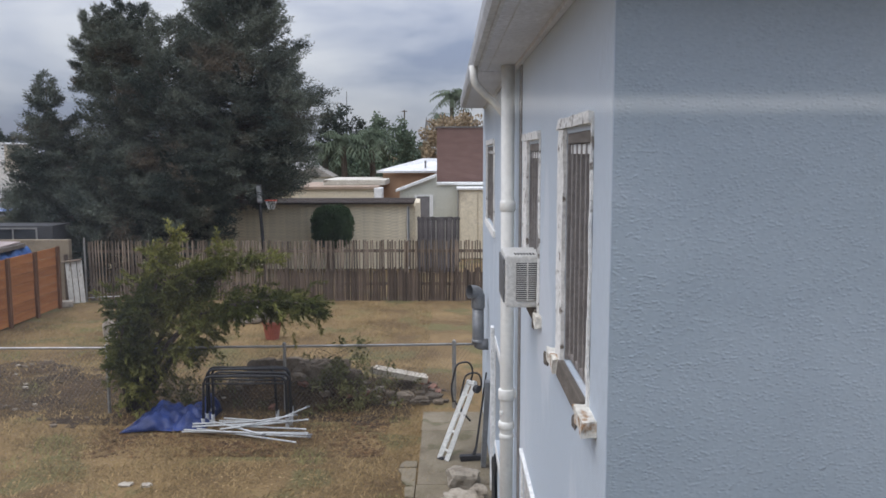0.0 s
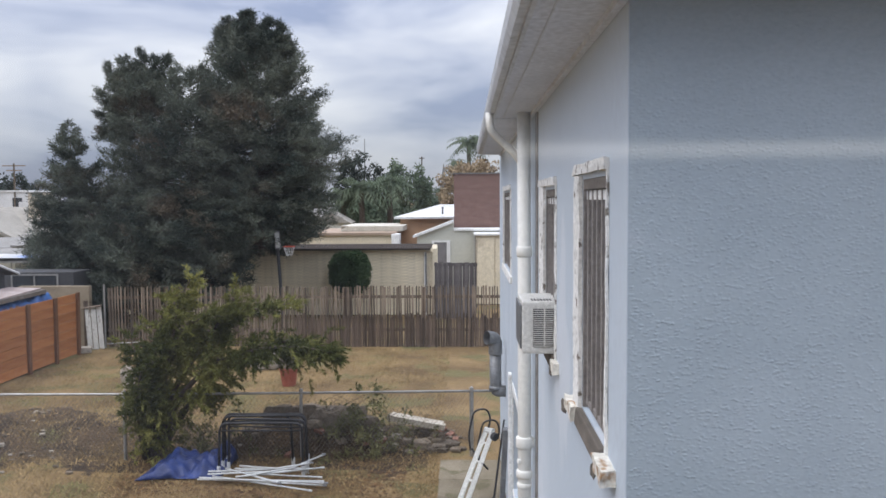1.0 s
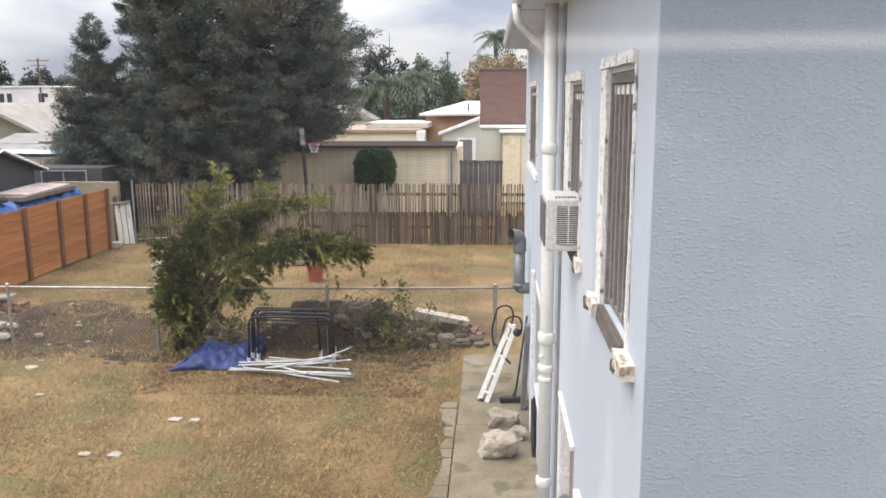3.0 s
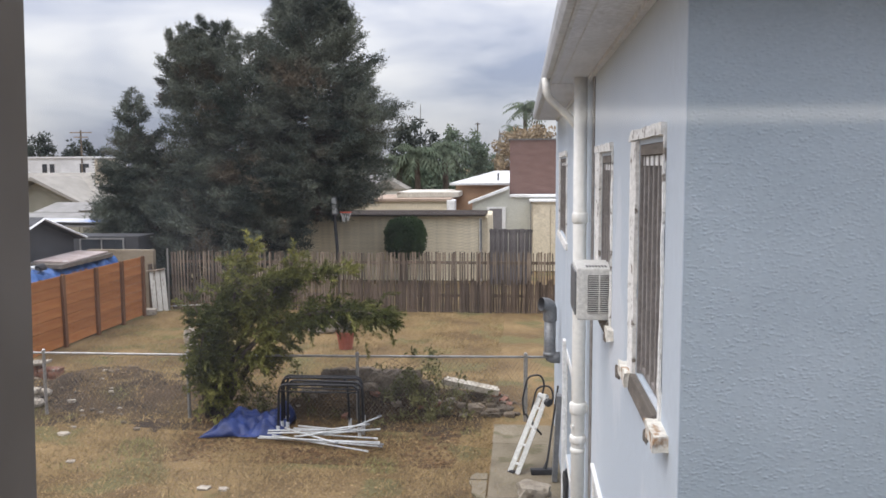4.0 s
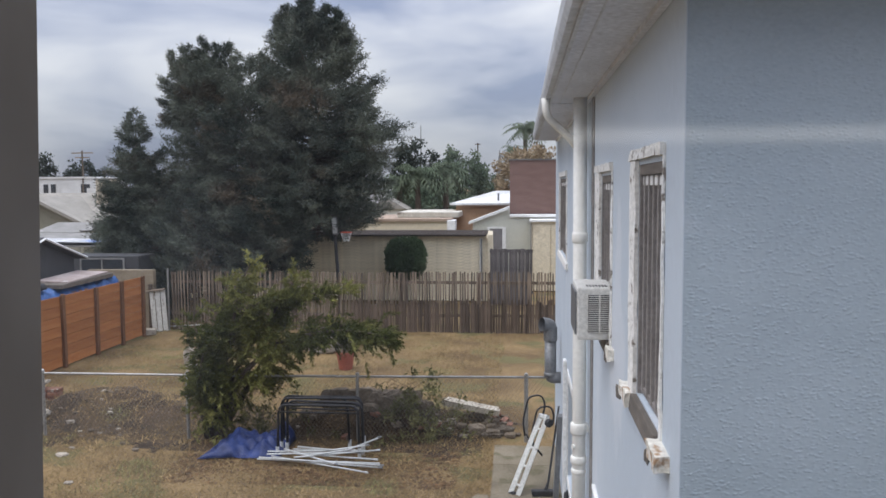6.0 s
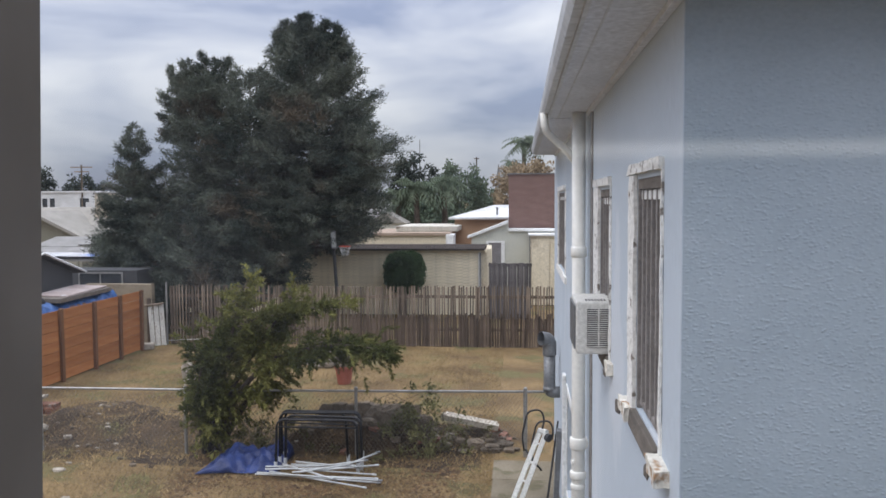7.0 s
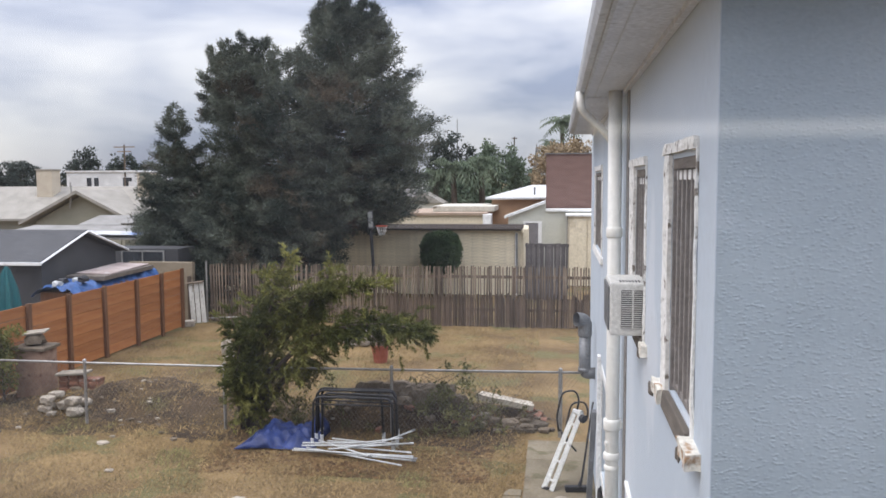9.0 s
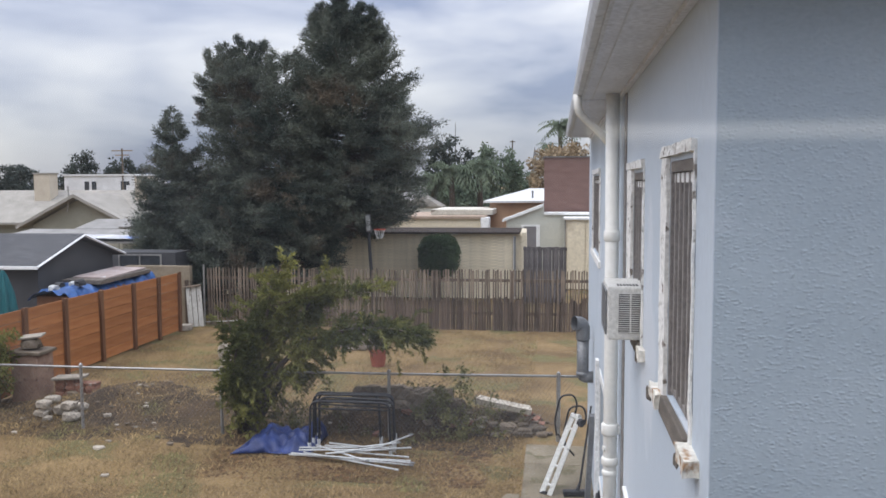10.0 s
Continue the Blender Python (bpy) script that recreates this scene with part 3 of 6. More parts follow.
OWN_WALL = surface("own_house_stucco", (0.32, 0.38, 0.45), (0.36, 0.42, 0.49), scale=1.2, fine=60, rough=0.8, bump=0.5)
tagged(part("wall_north", wall_with_holes("y", -0.08, 0.068, -1.6, 2.4, 0.0, 5.5, [(-0.30, 1.0, 3.4, 5.2)]), ROOM, None), "plain room wall with a window opening", "wall", kind="structure")
tagged(part("wall_outside", wall_with_holes("y", 0.0685, 0.080, -1.6, 2.4, -0.05, 5.5, [(-0.25, 0.98, 3.45, 5.15)]), OWN_WALL, None), "plain outer stucco wall", "wall", kind="structure")
win_frame = part("window_1", wall_with_holes("y", 0.0805, 0.110, -0.26, 1.0, 3.44, 5.16, [(-0.0973, 0.93, 3.5, 5.1)]), JAMB, None)
for vert in win_frame.data.vertices:   # the jamb stands a little out of plumb
    if abs(vert.co.x + 0.0973) < 1e-4:
        vert.co.x += 0.030 * (vert.co.z - 4.4)
tagged(win_frame, "dark metal frame of a dusty window", "window", kind="structure")
tagged(part("wall_south", box((-1.6, -3.2, 2.9), (2.4, -3.1, 5.5)), ROOM, None), "plain room wall", "wall", kind="structure")
tagged(part("wall_west", box((-1.7, -3.2, 2.9), (-1.601, 0.06, 5.5)), ROOM, None), "plain room wall", "wall", kind="structure")
tagged(part("wall_east", box((2.401, -3.2, 2.9), (2.5, 0.06, 5.5)), ROOM, None), "plain room wall", "wall", kind="structure")
tagged(part("floor", box((-1.6, -3.099, 2.8), (2.4, -0.081, 2.9)), ROOM, None), "plain room floor", "floor", kind="structure")
tagged(part("ceiling", box((-1.6, -3.099, 5.4), (2.4, -0.081, 5.5)), ROOM, None), "plain room ceiling", "ceiling", kind="structure")

DUST, STREAK_GLOW = 0.024, 2.3
# the dusty pane in front of the camera
PANE = bpy.data.materials.new("dusty_glass")
PANE.use_nodes = True
pn, pl = PANE.node_tree.nodes, PANE.node_tree.links
pn.clear()
p_out, p_clear, p_gloss = pn.new("ShaderNodeOutputMaterial"), pn.new("ShaderNodeBsdfTransparent"), pn.new("ShaderNodeBsdfGlossy")
p_dust, p_mix, p_mix2 = pn.new("ShaderNodeBsdfTranslucent"), pn.new("ShaderNodeMixShader"), pn.new("ShaderNodeMixShader")
p_gloss.inputs["Roughness"].default_value = 0.03
p_gloss.inputs["Color"].default_value = (1, 1, 1, 1)
p_dust.inputs["Color"].default_value = (0.80, 0.82, 0.86, 1)
p_co, p_noise, p_amount = pn.new("ShaderNodeTexCoord"), pn.new("ShaderNodeTexNoise"), pn.new("ShaderNodeMapRange")
p_noise.inputs["Scale"].default_value, p_noise.inputs["Detail"].default_value = 48, 4
p_amount.inputs["From Min"].default_value, p_amount.inputs["From Max"].default_value = 0.3, 0.7
p_amount.inputs["To Min"].default_value, p_amount.inputs["To Max"].default_value = DUST * 0.35, DUST * 1.85
p_mix2.inputs["Fac"].default_value = 0.045
pl.new(p_co.outputs["Object"], p_noise.inputs["Vector"])
pl.new(p_noise.outputs["Fac"], p_amount.inputs["Value"])
pl.new(p_amount.outputs["Result"], p_mix.inputs["Fac"])
pl.new(p_clear.outputs["BSDF"], p_mix.inputs[1])
pl.new(p_dust.outputs["BSDF"], p_mix.inputs[2])
pl.new(p_mix.outputs["Shader"], p_mix2.inputs[1])
pl.new(p_gloss.outputs["BSDF"], p_mix2.inputs[2])
pl.new(p_mix2.outputs["Shader"], p_out.inputs["Surface"])
bm = bmesh.new()
bm.faces.new([bm.verts.new(p) for p in ((-0.1243, 0.096, 3.5), (0.93, 0.096, 3.5), (0.93, 0.096, 5.1), (-0.0763, 0.096, 5.1))])
pane = part("pane", bm, PANE, win_frame, "slightly dusty clear window pane")
pane.visible_shadow = False

# unseen glowing bar added behind the camera; its mirror image draws the pale streak
GLOW = bpy.data.materials.new("streak_bar_glow")
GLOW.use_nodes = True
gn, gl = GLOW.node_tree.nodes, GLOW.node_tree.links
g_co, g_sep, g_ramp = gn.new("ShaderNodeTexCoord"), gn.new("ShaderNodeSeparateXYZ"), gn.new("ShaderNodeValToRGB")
# the glow fades to both edges, so the mirrored streak looks soft
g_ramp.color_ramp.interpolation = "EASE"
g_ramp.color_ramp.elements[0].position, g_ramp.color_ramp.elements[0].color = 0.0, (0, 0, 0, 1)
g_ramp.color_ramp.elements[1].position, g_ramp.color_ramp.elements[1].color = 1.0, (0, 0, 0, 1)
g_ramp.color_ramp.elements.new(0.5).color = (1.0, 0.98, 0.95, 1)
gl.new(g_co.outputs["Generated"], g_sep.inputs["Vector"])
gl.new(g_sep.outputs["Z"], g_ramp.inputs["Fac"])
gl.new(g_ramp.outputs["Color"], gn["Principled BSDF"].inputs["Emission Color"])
gn["Principled BSDF"].inputs["Emission Strength"].default_value = STREAK_GLOW
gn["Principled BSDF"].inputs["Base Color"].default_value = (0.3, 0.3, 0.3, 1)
strip = thing("streak_bar", (1.2, -3.05, 4.53), "unseen glowing bar added so the pane mirrors a pale streak", "lamp")
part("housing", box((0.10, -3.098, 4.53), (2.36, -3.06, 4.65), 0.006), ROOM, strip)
part("glow_face", box((0.12, -3.058, 4.535), (2.35, -3.03, 4.645), 0.008), GLOW, strip, "soft-edged glowing face of the added bar")

# ---------------------------------------------------------------- fences
WIRE_Y = 13.85


def wire_y(x):
    return 13.75 + 0.05 * max(0.0, x + 5.9)


chain = thing("chain_link_fence", (-5.4, WIRE_Y, 0), "rusty galvanised chain link fence with round posts and top rail", "fence")
for x in (0.06, -2.86, -5.86, -8.52, -11.15):
    g = ground_height(x, wire_y(x))
    post = part("post", tube([(x, wire_y(x), g - 0.1), (x, wire_y(x), 1.15)], 0.028 if x not in (0.06,) else 0.036, 10), GALV, chain)
    part("cap", tube([(x, wire_y(x), 1.145), (x, wire_y(x), 1.18), (x, wire_y(x), 1.20)], [0.036, 0.034, 0.012], 10), GALV, post)
part("top_rail", tube([(-11.3, wire_y(-11.3), 1.13), (-8.5, wire_y(-8.5), 1.125), (-5.8, wire_y(-5.8), 1.13), (-2.9, wire_y(-2.9), 1.12), (0.5, wire_y(0.5), 1.12)], 0.021, 8), GALV, chain, smooth=True)
wv, wf = [], []
pitch, w = 0.075, 0.0026
for k in range(int(13.2 / pitch)):
    for lean in (1, -1):
        x0 = -11.9 + k * pitch
        x1 = x0 + 1.05 * lean * 0.75
        if not (-11.3 <= min(x0, x1) and max(x0, x1) <= 0.5):
            continue
        a, b = Vector((x0, wire_y(x0) - 0.024 - 0.003 * lean, 0.06)), Vector((x1, wire_y(x1) - 0.024 - 0.003 * lean, 1.11))
        i = len(wv)
        for p in (a, b):
            wv += [(p.x - w, p.y, p.z), (p.x + w, p.y, p.z), (p.x, p.y - w, p.z)]
        wf += [(i, i + 1, i + 4, i + 3), (i + 1, i + 2, i + 5, i + 4), (i + 2, i, i + 3, i + 5)]
raw_part("wire_mesh", wv, wf, RUSTY, chain, "sagging rusty wire mesh")

stakes = thing("stake_fence", (-5, 24.7, 0), "weathered grey brown upright stake fence with gaps", "fence")


def stake_mesh(name, width, height, material, seed):
    r = random.Random(seed)
    outline = [(-width / 2, 0), (width / 2, 0), (width / 2 + r.uniform(-0.006, 0.006), height * 0.5), (width / 2, height), (r.uniform(-0.01, 0.01), height + r.uniform(0.0, 0.03)), (-width / 2, height - r.uniform(0, 0.015)), (-width / 2 + r.uniform(-0.006, 0.006), height * 0.5)]
    return shared(name, prism(outline, "y", -0.011, 0.011), material)


TALL = [stake_mesh("stake", 0.034 + 0.008 * (k % 4), 1.79 + 0.02 * (k % 3), STAKE, k) for k in range(7)]
SHORT = [stake_mesh("low_stake", 0.050 + 0.009 * (k % 3), 0.88 + 0.04 * (k % 4), STAKE_DARK, 20 + k) for k in range(5)]
x = -10.85
while x < 2.6:
    piece("stake", random.choice(TALL), pose(x, 24.7 + random.uniform(-0.008, 0.008), 0.0, random.uniform(-0.6, 0.6), random.uniform(-1.2, 1.2), random.uniform(-6, 6)), stakes)
    x += random.uniform(0.072, 0.098)
x = -5.2
while x < 2.6:
    piece("low_stake", random.choice(SHORT), pose(x, 24.64, -0.02 + random.uniform(-0.03, 0.03), 0, random.uniform(-1.5, 1.5), 0), stakes)
    x += random.uniform(0.062, 0.085)
for z in (0.45, 1.45):
    part("rail", box((-10.95, 24.72, z), (2.6, 24.76, z + 0.09), 0.006), STAKE_DARK, stakes)
for x in np.arange(-10.9, 2.6, 2.4):
    part("post", box((x - 0.045, 24.765, -0.1), (x + 0.045, 24.85, 1.78), 0.006), STAKE_DARK, stakes)
part("steel_post", tube([(-10.98, 24.6, -0.1), (-10.98, 24.6, 1.92)], 0.03, 8), GALV, stakes, "grey steel corner post")
part("gate_rail", tube([(-10.98, 24.56, 0.1), (-9.9, 24.56, 0.16)], 0.018, 6), GALV, stakes)

cedar = thing("board_fence", (-11.3, 18, 0), "orange stained horizontal board fence with dark posts", "fence")
posts_y = (8.6, 10.1, 11.6, 13.1, 14.6, 16.14, 17.62, 19.15, 20.75, 22.15, 23.45)
for y in posts_y:
    part("post", box((-11.285, y - 0.06, -0.1), (-11.21, y + 0.06, 1.80 + 0.01 * math.sin(y * 9)), 0.008, turn=(0.8 * math.sin(y * 5), 0, 0)), CEDAR_POST, cedar)
boards = {}
for a, b in zip(posts_y, posts_y[1:]):
    for k in range(7):
        h = 0.245
        L = round(b - a, 2)
        if L not in boards:
            boards[L] = shared("board", box((-0.012, -L / 2 + 0.002, 0), (0.012, L / 2 - 0.002, h - 0.006), 0.004), CEDAR)
        piece("board", boards[L], pose(-11.30 + random.uniform(-0.005, 0.005), (a + b) / 2, 0.03 + k * 0.25, random.uniform(-0.35, 0.35), 0, 0), cedar)

PANEL_WHITE = surface("flaking_panel_paint", (0.52, 0.50, 0.45), (0.64, 0.62, 0.56), scale=4, fine=40, rough=0.85, bump=0.4, c3=(0.25, 0.21, 0.17), spots=0.58, stretch=(1, 1, 0.4))
panel = thing("old_gate_panel", (-11.1, 24.2, 0), "flaking white boarded gate panel leaning by the corner", "panel")
for k in range(3):
    part("board", box((-11.36 + 0.15 * k, 24.18 + 0.05 * k, 0.0), (-11.22 + 0.15 * k, 24.21 + 0.05 * k, 1.22 + 0.03 * k), 0.006, turn=(0, -3, 12)), PANEL_WHITE, panel)
part("cap", box((-11.5, 24.15, 1.25), (-10.95, 24.35, 1.29), 0.006, turn=(0, -7, 12)), STAKE, panel)
part("post", box((-11.48, 24.28, 0), (-11.38, 24.38, 1.45), 0.01), STAKE_DARK, panel)
tagged(part("concrete_block", box((-11.35, 23.5, 0), (-11.0, 23.85, 0.17), 0.02, turn=(0, 0, 20)), STONE, None), "grey concrete block lying by the board fence", "block")

# ---------------------------------------------------------------- foliage builder
def leaf_cloud(centres, spread_r, per, length, width, droop=0.0, out=None, outward=0.6, seed=1):
    """Many narrow leaves round each centre. Returns verts and faces."""
    r = np.random.default_rng(seed)
    c = np.repeat(np.asarray(centres, float), per, axis=0)
    rad = np.repeat(np.broadcast_to(np.asarray(spread_r, float), len(centres)), per)
    off = r.normal(size=c.shape)
    off /= np.linalg.norm(off, axis=1, keepdims=True) + 1e-9
    p = c + off * (rad * r.random(len(c)) ** 0.5)[:, None]
    d = off * 0.7 + r.normal(size=c.shape) * 0.5
    if out is not None:
        o = p - np.asarray(out, float)
        o[:, 2] *= 0.4
        o /= np.linalg.norm(o, axis=1, keepdims=True) + 1e-9
        d = d * (1 - outward) + o * outward * 1.4
    d[:, 2] -= droop
    d /= np.linalg.norm(d, axis=1, keepdims=True) + 1e-9
    side = np.cross(d, r.normal(size=c.shape))
    side /= np.linalg.norm(side, axis=1, keepdims=True) + 1e-9
    L = length * (0.6 + 0.8 * r.random(len(c)))[:, None]
    W = width * (0.6 + 0.8 * r.random(len(c)))[:, None]
    v = np.stack([p - d * L * 0.5, p + side * W * 0.5, p + d * L * 0.5, p - side * W * 0.5], 1).reshape(-1, 3)
    f = np.arange(len(v)).reshape(-1, 4)
    return v, f


def brush(feet, ways, lengths, per_m, leaf, width, tight, bend, forward, seed):
    """Narrow leaves set along many twigs, each twig bending up (+) or down (-) to its end. Returns verts and faces."""
    r = np.random.default_rng(seed)
    feet, ways, lengths = np.asarray(feet, float), np.asarray(ways, float), np.asarray(lengths, float)
    ways = ways / (np.linalg.norm(ways, axis=1, keepdims=True) + 1e-9)
    count = np.maximum(6, (per_m * lengths).astype(int))
    p, w, L = np.repeat(feet, count, axis=0), np.repeat(ways, count, axis=0), np.repeat(lengths, count)
    t = r.random(len(p)) ** 0.85
    at = p + w * (L * t)[:, None] + tight * (1.15 - 0.6 * t)[:, None] * r.normal(size=p.shape)
    at[:, 2] += bend * L * t * t
    d = w * forward + 0.7 * r.normal(size=p.shape)
    d[:, 2] += 2 * bend * t
    d /= np.linalg.norm(d, axis=1, keepdims=True) + 1e-9
    side = np.cross(d, r.normal(size=p.shape))
    side /= np.linalg.norm(side, axis=1, keepdims=True) + 1e-9
    LL = leaf * (0.55 + 0.8 * r.random((len(p), 1))) * (1.1 - 0.35 * t[:, None])
    WW = width * (0.6 + 0.8 * r.random((len(p), 1)))
    v = np.stack([at, at + d * LL * 0.5 + side * WW * 0.5, at + d * LL, at + d * LL * 0.5 - side * WW * 0.5], 1).reshape(-1, 3)
    return v, np.arange(len(v)).reshape(-1, 4)


def conifer(name, label, trunks, leaders, material, bark, seed, per_m=62, leaf=(0.15, 0.024)):
    """A tall evergreen: leaders with sweeping limbs, and brushes of fine foliage on the twigs of each limb.
    leaders: x, y, number of limbs, then the reach of the limbs at some heights."""
    r = np.random.default_rng(seed)
    tree = thing(name, (trunks[0][0], trunks[0][1], 0), label, "tree")
    bm = bmesh.new()
    for x, y, top, rad in trunks:
        tube([(x, y, -0.1), (x + 0.05, y, top * 0.3), (x - 0.04, y + 0.03, top * 0.65), (x, y, top)], [rad, rad * 0.8, rad * 0.45, 0.02], 10, bm)
    part("trunk", bm, bark, tree, smooth=True)
    feet, ways, lens = [], [], []
    limb = bmesh.new()
    for n_lead, (x, y, limbs, reach_at) in enumerate(leaders):
        hs, rs = [h for h, q in reach_at], [q for h, q in reach_at]
        grid_h = np.linspace(hs[0], hs[-1], 60)
        weight = np.interp(grid_h, hs, rs) + 0.25
        weight /= weight.sum()
        for k in range(limbs):
            z = float(r.choice(grid_h, p=weight)) + r.uniform(-0.08, 0.08)
            u = (z - hs[0]) / (hs[-1] - hs[0])
            a = r.random() * 6.283
            swell = noise.noise(Vector((1.6 * math.cos(a), 1.6 * math.sin(a), z * 0.95 + 9 * n_lead + seed)))
            reach = float(np.interp(z, hs, rs)) * (0.97 + 0.28 * swell) * r.uniform(0.70, 1.10) + 0.05
            rise = reach * (-0.10 + 0.95 * u * u + r.uniform(-0.10, 0.14))
            out = np.array([math.cos(a), math.sin(a), 0.0])
            foot = np.array([x, y, z - rise])

            def on(f):
                return foot + out * (reach * f) + np.array([0, 0, rise * f ** 1.6])

            for j in range(15):
                f = 0.30 + 0.70 * (j + r.random()) / 15
                p = on(f)
                sway = r.choice((-1, 1)) * r.uniform(0.25, 1.15)
                way = out + sway * np.array([-out[1], out[0], 0]) + np.array([0, 0, r.uniform(-0.10, 0.40) + 0.55 * u])
                feet.append(p)
                ways.append(way)
                lens.append(r.uniform(0.30, 0.62) * (1.15 - 0.45 * f) * min(1.0, 0.35 + 0.5 * reach))
            feet.append(on(0.9))
            ways.append(out + np.array([0, 0, 0.25 + 0.9 * u + r.uniform(-0.1, 0.3)]))
            lens.append(r.uniform(0.25, 0.5) * min(1.0, 0.4 + 0.5 * reach))
            if k % 6 == 0 and reach > 0.5:
                tube([foot, on(0.5), on(1.0)], [0.05 * (1 - u) + 0.02, 0.03, 0.008], 5, limb)
    part("branchwork", limb, bark, tree)
    v, f = brush(feet, ways, lens, per_m, leaf[0], leaf[1], 0.055, 0.10, 0.75, seed)
    raw_part("crown", v, f, material, tree, "dense dark grey green feathery foliage")
    return tree


BARK = surface("grey_brown_bark", (0.055, 0.042, 0.032), (0.11, 0.085, 0.065), scale=5, fine=30, rough=0.95, bump=0.8, stretch=(2, 2, 0.5))
NEEDLES = foliage("dark_needles", (0.040, 0.053, 0.044), (0.138, 0.154, 0.120), 0.18, c3=(0.112, 0.090, 0.064))
SHRUB_LEAF = foliage("olive_shrub_leaves", (0.066, 0.074, 0.021), (0.235, 0.225, 0.070), 0.28)
HEDGE_LEAF = foliage("clipped_bush_leaves", (0.035, 0.060, 0.026), (0.070, 0.105, 0.048), 0.25)

# ---------------------------------------------------------------- the sprawling shrub by the wire fence
shrub = thing("shrub", (-5.4, 13.9, 0), "sprawling olive green shrub arching over the wire fence", "shrub")
bm = bmesh.new()
ARMS = [((-5.45, 13.9), [(-5.35, 13.9, 0.9), (-5.05, 13.8, 1.9), (-4.9, 13.8, 2.7), (-4.66, 13.7, 3.08)]),
        ((-5.40, 13.95), [(-5.1, 13.9, 1.1), (-4.5, 13.8, 2.0), (-4.1, 13.8, 2.5), (-3.88, 13.8, 2.86)]),
        ((-5.35, 13.9), [(-5.0, 13.8, 1.0), (-4.3, 13.7, 1.72), (-3.3, 13.6, 1.98), (-2.6, 13.6, 1.95), (-2.25, 13.6, 1.84)]),
        ((-5.40, 13.9), [(-4.8, 14.2, 1.0), (-4.0, 14.3, 1.8), (-3.0, 14.2, 2.0), (-2.3, 14.1, 1.85)]),
        ((-5.5, 13.9), [(-5.55, 13.8, 0.9), (-5.55, 13.7, 1.6), (-5.65, 13.6, 2.10)]),
        ((-5.5, 13.95), [(-5.5, 14.0, 1.2), (-5.4, 14.1, 2.0), (-5.2, 14.1, 2.6)]),
        ((-5.45, 13.9), [(-5.2, 13.9, 1.5), (-4.7, 13.7, 2.4), (-4.2, 13.6, 2.45), (-3.5, 13.6, 2.62), (-2.95, 13.6, 2.70)]),
        ((-5.55, 13.85), [(-5.55, 13.6, 0.7), (-5.5, 13.45, 1.2), (-5.4, 13.4, 1.7)])]
sr = np.random.default_rng(11)
t_foot, t_way, t_len = [], [], []


def twig(p, way, length):
    t_foot.append(tuple(p))
    t_way.append(tuple(way))
    t_len.append(length)


for n_arm, ((x, y), pts) in enumerate(ARMS):
    line = bent([(x, y, -0.05)] + pts, 0.3, 5)
    tube(line, [0.05 * (1 - k / len(line)) + 0.008 for k in range(len(line))], 6, bm)
    low = n_arm in (2, 3)
    for k, p in enumerate(line[:-1]):
        f = k / len(line)
        if f < 0.12:
            continue
        ahead = (line[k + 1] - p).normalized()
        for j in range(5):   # level side sprays, each with a few twiglets of its own
            turn = sr.choice((-1, 1)) * sr.uniform(0.5, 1.3)
            level = Vector((ahead.x + 0.35 * sr.normal(), ahead.y + 0.35 * sr.normal(), 0)).normalized()
            way = Vector((level.x * math.cos(turn) - level.y * math.sin(turn), level.x * math.sin(turn) + level.y * math.cos(turn), 0.25 * sr.normal() + (-0.35 if low else 0.12)))
            q = p.lerp(line[k + 1], sr.random())
            L = sr.uniform(0.26, 0.66) * (1.12 - 0.62 * f) * (0.6 if way.x < -0.3 and q.x < -5.2 and q.z < 1.7 else 1.0)
            twig(q, way, L)
            for m in range(2):
                at = q + way.normalized() * L * sr.uniform(0.3, 0.85)
                twig(at, way + Vector(sr.normal(size=3)) * 0.55 + Vector((0, 0, -0.3 if low else 0.15)), L * sr.uniform(0.35, 0.6))
            if j == 0:
                tube([q, q + way.normalized() * L * 0.8], [0.009, 0.003], 4, bm)
    for j in range(5):
        twig(line[-1], (ahead.x + 0.45 * sr.normal(), ahead.y + 0.45 * sr.normal(), ahead.z + 0.25 * sr.normal()), sr.uniform(0.15, 0.32))
for k in range(190):   # the body over the trunk, wide below and tapering up
    a = sr.random() ** 0.8
    z = 0.22 + 2.1 * a
    p = (-5.30 + 0.30 * a + 0.27 * sr.uniform(-1, 1), 13.85 + 0.28 * sr.normal(), z)
    twig(p, (1.3 * (p[0] + 5.30 - 0.3 * a) + 0.2 * sr.normal(), 0.6 * sr.normal(), (0.2 if a > 0.5 else -0.45) + 0.25 * sr.normal()), sr.uniform(0.20, 0.42))
for k in range(70):   # dark low sprays round the foot
    p = (-5.35 + 0.22 * sr.normal(), 13.8 + 0.2 * sr.normal(), 0.12 + 0.6 * sr.random())
    twig(p, (0.6 * sr.normal(), 0.6 * sr.normal(), 0.25 * sr.normal()), sr.uniform(0.15, 0.32))
for k in range(240):   # hanging sprays of the long arm
    a = sr.random()
    p = (-4.7 + 2.45 * a, 13.70 + 0.20 * sr.normal(), 1.84 + 0.10 * math.sin(a * 3.0) + 0.14 * sr.normal() - 0.04 * a * a)
    twig(p, (0.6 + 0.4 * sr.normal(), 0.5 * sr.normal(), -0.15 + 0.55 * sr.normal()), sr.uniform(0.16, 0.36))
part("branchwork", bm, BARK, shrub, smooth=True)
v, f = brush(t_foot, t_way, t_len, 112, 0.098, 0.020, 0.009, -0.08, 1.5, 12)
raw_part("leaves", v, f, SHRUB_LEAF, shrub, "olive green feathery leaves")

